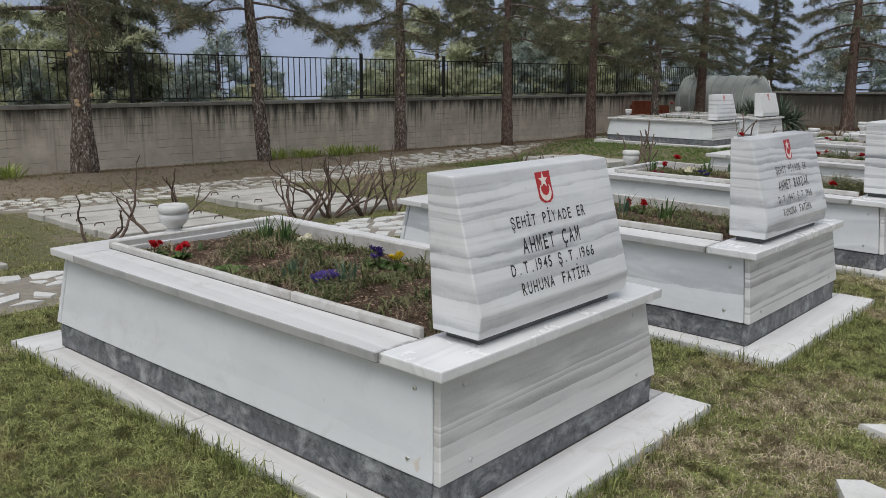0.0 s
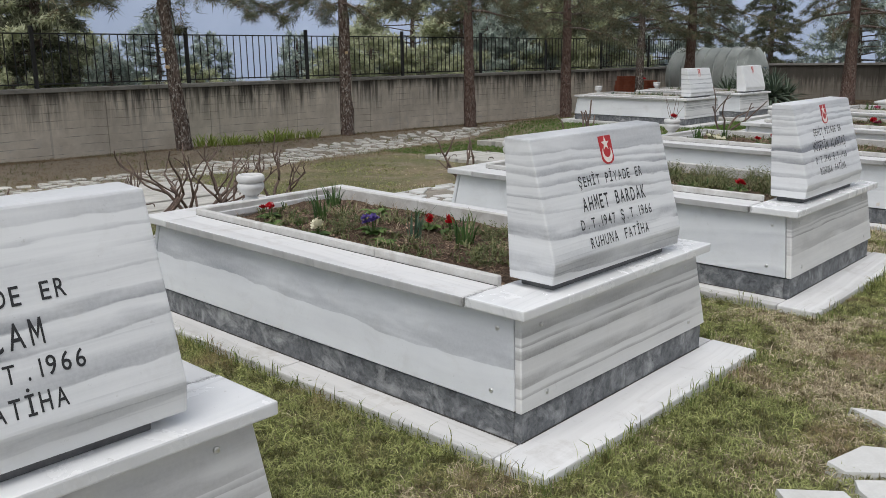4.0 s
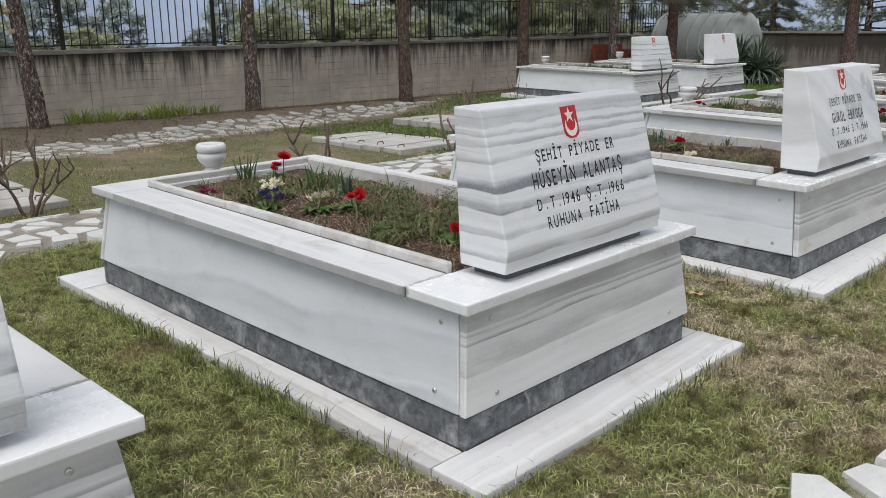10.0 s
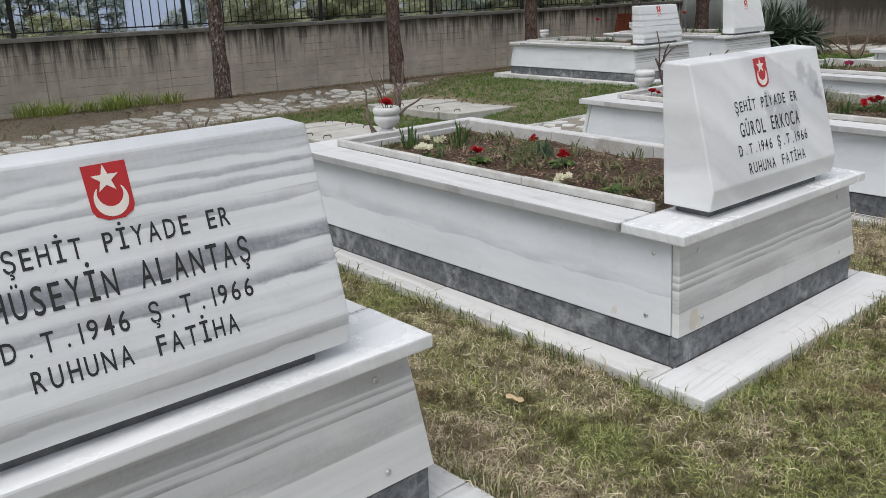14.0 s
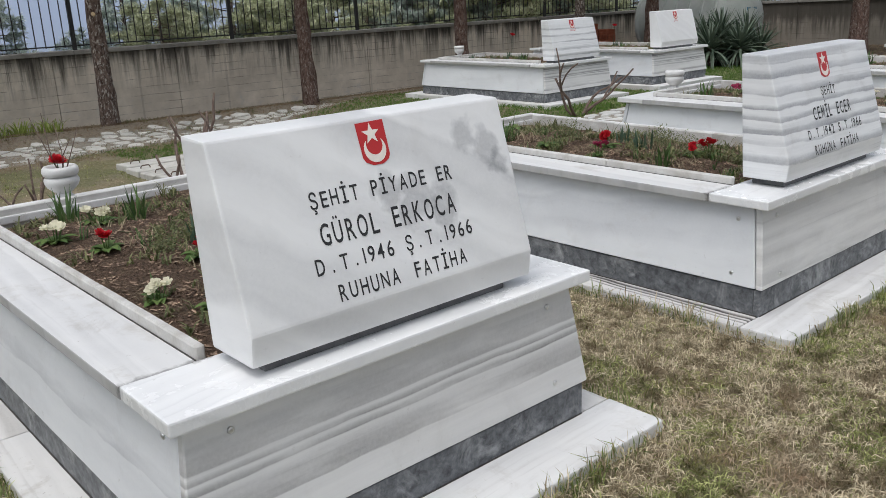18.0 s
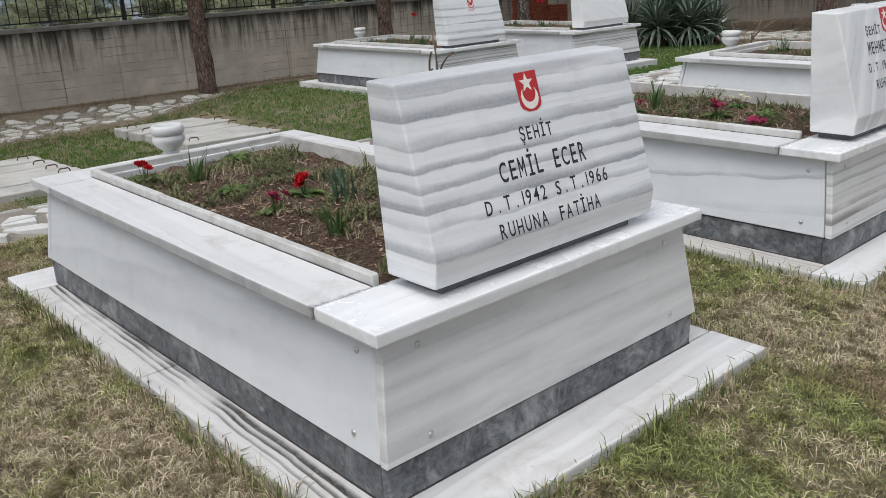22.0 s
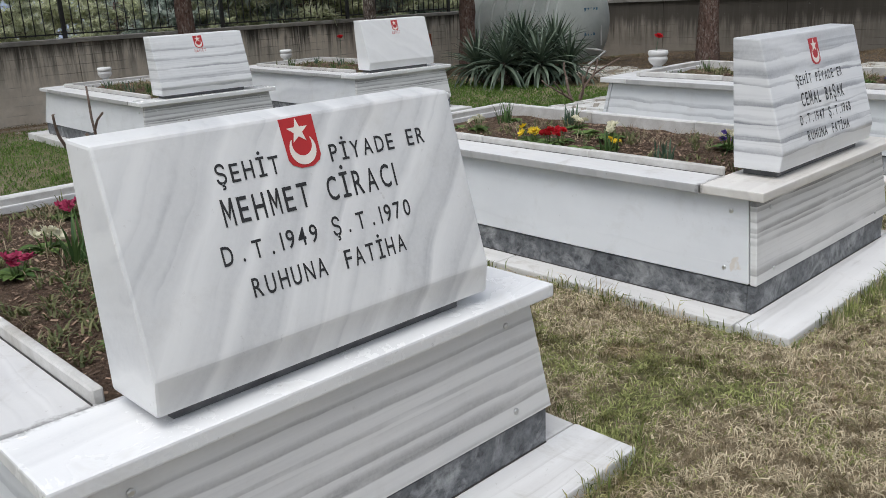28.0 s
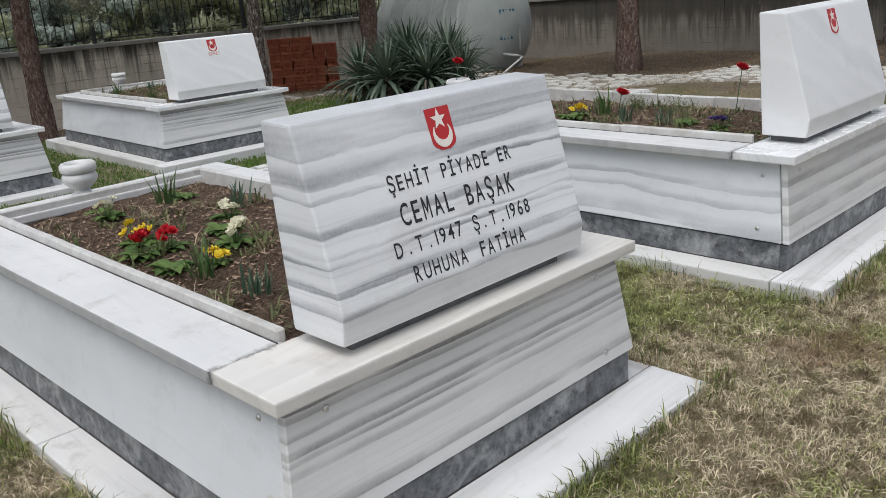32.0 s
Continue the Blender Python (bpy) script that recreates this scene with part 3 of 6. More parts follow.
def wall_mat():
    m = Nodes("board_marked_concrete", 0.92, 0, 0.3)
    pos = m.position()
    v = m.coords("Object", (1, 1, 1))
    n = m.noise(pos, 3.2, 6, 0.65)
    fine = m.noise(pos, 70, 4, 0.7)
    sep = m.node("ShaderNodeSeparateXYZ")
    m.link(v, sep.inputs[0])
    c = m.mix(m.ramp(n, (0.3, (0, 0, 0)), (0.72, (1, 1, 1))), (0.62, 0.55, 0.455), (0.86, 0.775, 0.66))
    # board lines of the formwork
    boards = m.math("FRACT", m.math("ADD", m.math("MULTIPLY", sep.outputs["Z"], 7.2), m.math("MULTIPLY", m.noise(pos, 1.1, 2), 0.35)))
    seam = m.math("LESS_THAN", boards, 0.09)
    c = m.mix(m.math("MULTIPLY", seam, m.math("MULTIPLY", m.ramp(m.noise(pos, 2.6, 5, 0.7), (0.44, (0, 0, 0)), (0.60, (1, 1, 1))), 0.60)), c, (0.13, 0.12, 0.105))
    course = m.node("ShaderNodeTexWhiteNoise")
    course.noise_dimensions = "2D"
    level = m.math("FLOOR", m.math("ADD", m.math("MULTIPLY", sep.outputs["Z"], 7.2), m.math("MULTIPLY", m.noise(pos, 1.1, 2), 0.35)))
    along = m.math("FLOOR", m.math("MULTIPLY", m.math("ADD", sep.outputs["Y"], sep.outputs["X"]), 0.31))
    pair = m.node("ShaderNodeCombineXYZ")
    m.link(level, pair.inputs[0])
    m.link(along, pair.inputs[1])
    m.link(pair.outputs[0], course.inputs["Vector"])
    c = m.mix(m.math("MULTIPLY", course.outputs["Value"], 0.10), c, (0.23, 0.21, 0.18))
    # dark runs of water down from the coping, each with its own length
    st = m.node("ShaderNodeMapping")
    st.inputs["Scale"].default_value = (6.5, 6.5, 0.35)
    m.link(pos, st.inputs["Vector"])
    runs = m.ramp(m.noise(st.outputs[0], 0.8, 4, 0.6), (0.485, (0, 0, 0)), (0.575, (1, 1, 1)))
    length = m.math("MULTIPLY", m.math("SUBTRACT", sep.outputs["Z"], m.math("SUBTRACT", 1.15, m.math("MULTIPLY", m.noise(st.outputs[0], 2.2, 3), 1.55))), 2.2, True)
    big = m.ramp(m.noise(pos, 0.5, 3), (0.36, (0.35, 0.35, 0.35)), (0.48, (1, 1, 1)))
    c = m.mix(m.math("MULTIPLY", m.math("MULTIPLY", runs, length), m.math("MULTIPLY", big, 0.95)), c, (0.030, 0.028, 0.026))
    cloud = m.ramp(m.noise(pos, 0.8, 5, 0.65, 0.4), (0.40, (0, 0, 0)), (0.62, (1, 1, 1)))
    c = m.mix(m.math("MULTIPLY", cloud, 0.38), c, (0.33, 0.295, 0.24))
    drip = m.ramp(m.noise(st.outputs[0], 1.5, 5, 0.7), (0.48, (0, 0, 0)), (0.58, (1, 1, 1)))
    c = m.mix(m.math("MULTIPLY", m.math("MULTIPLY", m.math("MULTIPLY", drip, big), m.math("MULTIPLY", m.math("SUBTRACT", sep.outputs["Z"], 0.15), 1.6, True)), 0.85), c, (0.045, 0.042, 0.038))
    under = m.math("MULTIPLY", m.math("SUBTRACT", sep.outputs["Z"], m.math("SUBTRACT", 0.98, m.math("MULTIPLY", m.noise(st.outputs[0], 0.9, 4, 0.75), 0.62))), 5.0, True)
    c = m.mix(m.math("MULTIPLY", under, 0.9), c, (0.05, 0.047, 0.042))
    chip = m.ramp(m.noise(pos, 9.0, 5, 0.75), (0.66, (0, 0, 0)), (0.70, (1, 1, 1)))
    c = m.mix(m.math("MULTIPLY", chip, 0.6), c, (0.62, 0.60, 0.56))
    # upright joints of the shuttering, and panels that differ a little
    panel = m.math("MULTIPLY", m.math("ADD", sep.outputs["Y"], sep.outputs["X"]), 0.62)
    tone = m.node("ShaderNodeTexWhiteNoise")
    tone.noise_dimensions = "1D"
    m.link(m.math("FLOOR", panel), tone.inputs["W"])
    c = m.mix(m.math("MULTIPLY", tone.outputs["Value"], 0.16), c, (0.25, 0.22, 0.18))
    upright = m.math("LESS_THAN", m.math("FRACT", m.math("ADD", panel, m.math("MULTIPLY", n, 0.012))), 0.022)
    c = m.mix(m.math("MULTIPLY", upright, 0.22), c, (0.10, 0.092, 0.08))
    # pale bloom low on the wall
    low = m.math("MULTIPLY", m.math("SUBTRACT", 0.22, sep.outputs["Z"]), 3.0, True)
    eff = m.ramp(m.noise(pos, 4.5, 5, 0.7), (0.56, (0, 0, 0)), (0.66, (1, 1, 1)))
    c = m.mix(m.math("MULTIPLY", m.math("MULTIPLY", low, eff), 0.55), c, (0.5, 0.48, 0.45))
    # end wall darkened: tree shade painted into the colour over its stains
    end_shade = m.math("MULTIPLY", m.math("SUBTRACT", m.math("ADD", sep.outputs["Y"], m.math("MULTIPLY", n, 2.0)), 29.0), 0.5, True)
    c = m.mix(m.math("MULTIPLY", end_shade, 0.72), c, (0.075, 0.066, 0.054))
    m.colour(c)
    m.bump(m.math("ADD", m.math("MULTIPLY", fine, 0.4), m.math("MULTIPLY", seam, -0.5)), 0.4, 0.006)
    return m.mat


M_WALL = wall_mat()
M_COPING = speckled("coping_concrete", (0.22, 0.205, 0.185), (0.36, 0.345, 0.315), 4, 0.92, 90, 0.3, (0.07, 0.066, 0.06), 0.6)


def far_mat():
    m = Nodes("haze_painted_hillside", 1.0, 0, 0.0)
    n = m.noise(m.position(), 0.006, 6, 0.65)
    # the blue-grey of the distance haze is mixed into the base colour
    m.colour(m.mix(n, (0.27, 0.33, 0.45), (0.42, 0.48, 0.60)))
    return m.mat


M_FAR = far_mat()


# ---- helpers for shapes ----
rng = np.random.default_rng(5)
rnd = random.Random(11)


def part(name, bm, material, parent, label="", kind=""):
    """One mesh object under a thing or a part. bm: a bmesh or a ready mesh."""
    if isinstance(bm, bmesh.types.BMesh):
        me = bpy.data.meshes.new(name)
        bm.to_mesh(me)
        bm.free()
    else:
        me = bm
    if material and not me.materials:
        me.materials.append(material)
    ob = new(name, me)
    ob.parent = parent
    return tagged(ob, label, kind=kind)


def thing(name, m, label, category, group="", kind=""):
    """An Empty at a thing's base, which parents its parts."""
    ob = new(name)
    ob.empty_display_size = 0.1
    ob.matrix_world = m
    return tagged(ob, label, category, group, kind)


def setting(name, bm, material, label="", category="", kind="structure"):
    ob = part(name, bm, material, None)
    return tagged(ob, label, category, kind=kind)


def arrays(name, verts, faces, material, smooth=False):
    """A mesh from arrays: verts (n, 3), faces (m, k)."""
    me = bpy.data.meshes.new(name)
    verts = np.asarray(verts, np.float32)
    faces = np.asarray(faces, np.int32)
    n, k = faces.shape
    me.vertices.add(len(verts))
    me.vertices.foreach_set("co", verts.ravel())
    me.loops.add(n * k)
    me.loops.foreach_set("vertex_index", faces.ravel())
    me.polygons.add(n)
    me.polygons.foreach_set("loop_start", np.arange(0, n * k, k, dtype=np.int32))
    me.update(calc_edges=True)
    if material:
        me.materials.append(material)
    if smooth:
        me.polygons.foreach_set("use_smooth", np.ones(n, bool))
    return me


def bevelled(bm, width, segments=2):
    bmesh.ops.bevel(bm, geom=list(bm.edges), offset=width, segments=segments, affect="EDGES", profile=0.6)
    return bm


def hexa(corners, bevel=0.0, segments=1):
    """A box from eight corners: the bottom four round, then the top four."""
    bm = bmesh.new()
    v = [bm.verts.new(c) for c in corners]
    for f in ((3, 2, 1, 0), (4, 5, 6, 7), (0, 1, 5, 4), (1, 2, 6, 5), (2, 3, 7, 6), (3, 0, 4, 7)):
        bm.faces.new([v[i] for i in f])
    if bevel:
        bevelled(bm, bevel, segments)
    return bm


def box(x0, x1, y0, y1, z0, z1, bevel=0.0, segments=1):
    return hexa([(x0, y0, z0), (x1, y0, z0), (x1, y1, z0), (x0, y1, z0), (x0, y0, z1), (x1, y0, z1), (x1, y1, z1), (x0, y1, z1)], bevel, segments)


def lathe(profile, sides=24):
    """A turned shape from (radius, height) pairs."""
    bm = bmesh.new()
    rings = []
    for r, z in profile:
        rings.append([bm.verts.new((r * math.cos(2 * math.pi * i / sides), r * math.sin(2 * math.pi * i / sides), z)) for i in range(sides)])
    for a, b in zip(rings, rings[1:]):
        for i in range(sides):
            f = bm.faces.new((a[i], a[(i + 1) % sides], b[(i + 1) % sides], b[i]))
            f.smooth = True
    bm.faces.new(rings[0][::-1])
    bm.faces.new(rings[-1])
    return bm


def tube(bm, pts, radii, sides=6, cap=True):
    """A tapering round bar along points."""
    rings = []
    up = Vector((0.13, 0.21, 0.97)).normalized()
    for i, p in enumerate(pts):
        p = Vector(p)
        a = Vector(pts[max(i - 1, 0)])
        b = Vector(pts[min(i + 1, len(pts) - 1)])
        d = (b - a).normalized()
        s = d.cross(up)
        if s.length < 0.1:
            s = d.cross(Vector((1, 0, 0)))
        s.normalize()
        t = s.cross(d)
        rings.append([bm.verts.new(p + radii[i] * (math.cos(2 * math.pi * k / sides) * s + math.sin(2 * math.pi * k / sides) * t)) for k in range(sides)])
    for a, b in zip(rings, rings[1:]):
        for k in range(sides):
            f = bm.faces.new((a[k], a[(k + 1) % sides], b[(k + 1) % sides], b[k]))
            f.smooth = True
    if cap:
        bm.faces.new(rings[0][::-1])
        bm.faces.new(rings[-1])
    return bm


def smoothstep(a, b, x):
    t = np.clip((x - a) / (b - a), 0, 1)
    return t * t * (3 - 2 * t)


# ---- the plan ----
# eight graves in the near row: place of the front cap corner, height of the ledge, turn
GRAVES = [(-1.657, 1.811, -0.002, 0.56), (-1.686, 4.254, 0.016, 0.39), (-1.699, 6.697, 0.041, 0.63), (-1.738, 9.264, 0.073, 0.08),
          (-1.763, 11.817, 0.098, 0.59), (-1.809, 14.302, 0.119, 1.14), (-1.870, 17.000, 0.153, 1.22), (-1.899, 19.543, 0.240, 1.9)]
FAR_GRAVES = [(-7.849, 17.249, 0.156, -0.29), (-7.848, 19.669, 0.186, -0.91)]
LEN, WID = 2.572, 1.408
RISE_BACK, RISE_SIDE = 1.16, 0.66
LEDGE_FRONT, LEDGE_SIDE, LEDGE_BACK, LEDGE_THICK = 0.202, 0.132, 0.24, 0.055
CAP_LOW, CAP_TOP = 0.463, 0.498
WALL_X, WALL_TOP, END_Y, WALL_RISE = -14.5, 0.925, 31.4, 0.52


def grave_pose(g):
    return pose(g[0], g[1], g[2], RISE_SIDE, RISE_BACK, g[3])


ROW_Y = np.array([g[1] + 0.7 for g in GRAVES])
ROW_Z = np.array([g[2] for g in GRAVES])


def height(x, y):
    """The ground's height."""
    x, y = np.asarray(x, float), np.asarray(y, float)
    row = np.interp(y, ROW_Y, ROW_Z) - 0.03
    near = row + 0.020 * np.clip(-1.6 - x, 0, 3.3)
    back = -0.18 + 0.295 * smoothstep(14.6, 17.0, y)
    wall = -0.14 + 0.12 * smoothstep(20.0, 25.0, y)
    far = back + (wall - back) * smoothstep(-11.3, -12.6, x)
    z = near + (far - near) * smoothstep(-5.9, -7.6, x)
    # a low bank of soil along the row of pines
    z = z + 0.11 * np.exp(-((x + 13.1) / 0.55) ** 2) * smoothstep(26.0, 23.0, y)
    # beyond the wall the hillside falls away
    out = np.clip(WALL_X - 0.4 - x, 0, None)
    return z - np.minimum(out * 0.16, 45.0)


def ground_z(x, y):
    return float(height(x, y))


# ---- ground ----
xs = np.concatenate([[-2500, -1200, -600, -300, -150, -90, -60, -40, -30, -24, -20, -17.5, -16, -15.2], np.arange(-14.8, 4.01, 0.2), [6, 10, 20, 60, 200, 700, 2500]])
ys = np.concatenate([[-2500, -800, -250, -80, -30, -14, -8, -5], np.arange(-4, 34.1, 0.2), [37, 42, 50, 70, 120, 300, 900, 2500]])
gx, gy = np.meshgrid(xs, ys, indexing="ij")
gz = height(gx, gy)
bumps = np.array([[noise.noise((a * 0.9, b * 0.9, 0)) * 0.022 + noise.noise((a * 3.1, b * 3.1, 4)) * 0.010 if -15 < a < 5 and -5 < b < 35 else 0.0 for b in ys] for a in xs])
gz = gz + bumps - 0.012
nx, ny = len(xs), len(ys)
idx = np.arange(nx * ny).reshape(nx, ny)
quads = np.stack([idx[:-1, :-1], idx[1:, :-1], idx[1:, 1:], idx[:-1, 1:]], -1).reshape(-1, 4)
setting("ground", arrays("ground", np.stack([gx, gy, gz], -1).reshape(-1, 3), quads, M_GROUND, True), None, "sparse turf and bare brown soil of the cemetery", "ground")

# ---- boundary wall, coping and railing ----
wall = thing("wall_west", pose(0, 0, 0, WALL_RISE), "stained grey board-marked concrete boundary wall", "wall", kind="structure")
Y0, Y1 = -12.0, END_Y + 0.3
edges = [Y0] + [Y0 + 0.55 + 2.05 * k for k in range(1, 21)] + [Y1]
for a, b in zip(edges, edges[1:]):
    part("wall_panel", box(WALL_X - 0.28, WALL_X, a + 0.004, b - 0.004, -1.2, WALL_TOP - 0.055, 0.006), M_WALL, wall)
for k in range(12):
    a, b = Y0 + k * (Y1 - Y0) / 12, Y0 + (k + 1) * (Y1 - Y0) / 12
    part("coping", box(WALL_X - 0.34, WALL_X + 0.055, a + 0.003, b - 0.003, WALL_TOP - 0.055, WALL_TOP + 0.012, 0.01, 2), M_COPING, wall, "weathered concrete coping")

end = thing("wall_north", pose(0, 0, 0), "stained concrete end wall with tree shade painted darker", "wall", kind="structure")
for k in range(9):
    a, b = WALL_X + k * 2.9, WALL_X + (k + 1) * 2.9
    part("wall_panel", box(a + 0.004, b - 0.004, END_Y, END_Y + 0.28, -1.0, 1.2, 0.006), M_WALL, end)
    part("coping", box(a + 0.003, b - 0.003, END_Y - 0.05, END_Y + 0.33, 1.2, 1.27, 0.01, 2), M_COPING, end, "weathered concrete coping")

FENCE_X, BAY = WALL_X - 0.15, 2.805
post_mesh = box(-0.03, 0.03, -0.03, 0.03, 0, 1.02, 0.004)
picket_mesh = box(-0.007, 0.007, -0.007, 0.007, 0.06, 0.90)
PM, KM = bpy.data.meshes.new("post"), bpy.data.meshes.new("picket")
post_mesh.to_mesh(PM), picket_mesh.to_mesh(KM)
PM.materials.append(M_IRON), KM.materials.append(M_IRON)
railing = thing("iron_railing", pose(FENCE_X, 0, WALL_TOP, WALL_RISE), "black iron picket railing along the top of the wall", "railing", kind="structure")
first = 7.97 - 6 * BAY
for k in range(15):
    y = first + k * BAY
    part("post", PM, M_IRON, railing).location = (0, y, 0)
    for z in (0.07, 0.885):
        part("rail", box(-0.012, 0.012, y + 0.03, y + BAY - 0.03, z, z + 0.022), M_IRON, railing)
    if -4 < y < 30:
        for i in range(1, 19):
            part("picket", KM, M_IRON, railing).location = (rnd.uniform(-.004, .004), y + i * BAY / 19, 0)

# ---- graves ----
def grave(m, front, side=M_PANEL_SIDE, ledge=M_LEDGE_SIDE, cap_stone=M_CAP, label=""):
    """A marble-clad grave with a planting bed; its front faces +x."""
    g = thing("grave", m, label or "white marble grave with grey plinth and planted bed", "grave", "marble graves in the rows")
    L, W = LEN, WID
    fx, bx, sy = LEDGE_FRONT, -L - LEDGE_BACK, LEDGE_SIDE
    t = -LEDGE_THICK - 0.12
    # ledge slabs on the ground
    part("ledge_slab", box(-0.02, fx, -sy, W + sy, t, 0, 0.008, 2), M_LEDGE, g)
    for a, b in ((0, 0.5), (0.5, 1)):
        x0, x1 = -0.024 + (bx + 0.3 + 0.024) * b, -0.024 + (bx + 0.3 + 0.024) * a
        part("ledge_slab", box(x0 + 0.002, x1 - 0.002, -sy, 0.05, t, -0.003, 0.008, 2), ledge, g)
        part("ledge_slab", box(x0 + 0.002, x1 - 0.002, W - 0.05, W + sy, t, -0.003, 0.008, 2), M_LEDGE_SIDE, g)
    part("ledge_slab", box(bx, bx + 0.296, -sy, W + sy, t, -0.001, 0.008, 2), M_LEDGE, g)
    # grey stone plinth, four lengths
    p, q, e, ph = -0.016, 0.016, 0.03, 0.112
    part("plinth", box(p - e, p, q, W - q, -0.01, ph, 0.003), M_PLINTH, g, "mottled dark grey stone plinth")
    part("plinth", box(-L - p, -L - p + e, q, W - q, -0.01, ph, 0.003), M_PLINTH, g, "mottled dark grey stone plinth")
    for y in (q, W - q - e):
        part("plinth", box(-L - p + e + 0.001, p - e - 0.001, y, y + e, -0.01, ph, 0.003), M_PLINTH, g, "mottled dark grey stone plinth")
    # thin dark strips along the plinth's foot
    part("dirt_seam", box(p, p + 0.004, 0.02, W - 0.02, -0.003, 0.003), M_DARK_SPECK, g, "thin dark line along the plinth's foot")
    part("dirt_seam", box(-L + 0.03, p - 0.01, q - 0.004, q, -0.006, 0.001), M_DARK_SPECK, g, "thin dark line along the plinth's foot")
    # sloping marble panels
    b0, b1, th = 0.004, 0.05, 0.03
    z0, z1 = ph + 0.007, CAP_LOW - 0.001

    def slab(lo, hi):
        return hexa([(*c, z0) for c in lo] + [(*c, z1) for c in hi], 0.004, 1)

    part("panel", slab([(-b0 - th, b0), (-b0, b0), (-b0, W - b0), (-b0 - th, W - b0)], [(-b1 - th, b1), (-b1, b1), (-b1, W - b1), (-b1 - th, W - b1)]), front, g, "banded marble front panel")
    part("panel", slab([(-L + b0, b0), (-L + b0 + th, b0), (-L + b0 + th, W - b0), (-L + b0, W - b0)], [(-L + b1, b1), (-L + b1 + th, b1), (-L + b1 + th, W - b1), (-L + b1, W - b1)]), side, g)
    k = th + 0.005
    part("panel", slab([(-L + b0 + k, b0 + 0.002), (-b0 - k, b0 + 0.002), (-b0 - k, b0 + th), (-L + b0 + k, b0 + th)], [(-L + b1 + k, b1 + 0.002), (-b1 - k, b1 + 0.002), (-b1 - k, b1 + th), (-L + b1 + k, b1 + th)]), side, g, "pale marble side panel")
    part("panel", slab([(-L + b0 + k, W - b0 - th), (-b0 - k, W - b0 - th), (-b0 - k, W - b0 - 0.002), (-L + b0 + k, W - b0 - 0.002)], [(-L + b1 + k, W - b1 - th), (-b1 - k, W - b1 - th), (-b1 - k, W - b1 - 0.002), (-L + b1 + k, W - b1 - 0.002)]), side, g, "pale marble side panel")
    # fixing bolts
    for y in (0.16, W - 0.16):
        for z, d in ((0.41, 0.043), (0.16, 0.0095)):
            bolt = lathe([(0.0095, 0), (0.0095, 0.003), (0.005, 0.006)], 10)
            o = part("bolt", bolt, M_METALBOLT, g)
            o.matrix_local = pose(-d, y, z, 0, 90, 0)
    for z, d in ((0.40, 0.042), (0.17, 0.011)):
        bolt = lathe([(0.0095, 0), (0.0095, 0.003), (0.005, 0.006)], 10)
        o = part("bolt", bolt, M_METALBOLT, g)
        o.matrix_local = pose(-0.15, d + 0.002, z, 90, 0, 0)
    # cap slabs: front, two sides, back
    j, s, bk = 0.274, 0.215, 0.235
    part("cap_slab", box(-j + 0.003, 0, 0, W, CAP_LOW, CAP_TOP + 0.003, 0.006, 2), cap_stone, g, "polished marble front cap slab")
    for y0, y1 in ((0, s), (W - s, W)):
        cap = part("cap_slab", box(-L + bk + 0.0015, -j - 0.002, y0, y1, CAP_LOW - 0.002, CAP_TOP, 0.005, 2), M_CAP_SIDE, g, "weathered marble side cap slab with darker grey edges")
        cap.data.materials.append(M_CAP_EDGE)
        # the upright faces take the darker grey marble
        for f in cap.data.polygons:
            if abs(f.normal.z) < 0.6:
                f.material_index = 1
    part("cap_slab", box(-L, -L + bk - 0.0015, 0, W, CAP_LOW, CAP_TOP + 0.001, 0.006, 2), M_CAP_SIDE, g)
    # kerb round the bed
    kt, kz0, kz1 = 0.028, CAP_TOP - 0.12, CAP_TOP + 0.034
    for y0 in (s - 0.012, W - s + 0.012 - kt):
        n = 3
        for i in range(n):
            a = -L + bk - 0.01 + (L - bk - j + 0.005) * i / n
            b = -L + bk - 0.01 + (L - bk - j + 0.005) * (i + 1) / n
            part("kerb", box(a + 0.0015, b - 0.0015, y0, y0 + kt, kz0, kz1 + rnd.uniform(-0.004, 0.004), 0.005, 1), M_KERB, g)
    for y0 in (s - 0.019, W - s + 0.012):
        part("dirt_seam", box(-L + bk - 0.03, -j - 0.004, y0 + 0.002, y0 + 0.006, CAP_TOP - 0.003, CAP_TOP + 0.002), M_DARK_SPECK, g, "line of dark earth along the kerb")
    part("kerb", box(-L + bk - 0.012 - kt, -L + bk - 0.012, s - 0.012, W - s + 0.012, kz0, kz1, 0.005, 1), M_KERB, g)
    # soil, a little heaped
    n1, n2 = 26, 14
    x0, x1, y0, y1 = -L + bk - 0.014, -j - 0.005, s + 0.014, W - s - 0.014
    vs, fs = [], []
    for i in range(n1 + 1):
        for k2 in range(n2 + 1):
            x, y = x0 + (x1 - x0) * i / n1, y0 + (y1 - y0) * k2 / n2
            h = CAP_TOP - 0.035 + 0.035 * math.sin(math.pi * i / n1) * math.sin(math.pi * k2 / n2)
            h += 0.028 * noise.noise((x * 7, y * 7, m.translation.y))
            vs.append((x, y, h))
    for i in range(n1):
        for k2 in range(n2):
            a = i * (n2 + 1) + k2
            fs.append((a, a + n2 + 1, a + n2 + 2, a + 1))
    part("soil", arrays("soil", vs, fs, M_SOIL, True), M_SOIL, g, "dark brown loose planting soil")
    return g


HS_BACK_LOW, HS_FRONT_LOW, HS_FOLD, HS_FRONT_TOP, HS_BACK_TOP = (-0.252, 0.531), (-0.052, 0.531), (-0.043, 0.610), (-0.174, 1.056), (-0.290, 1.060)


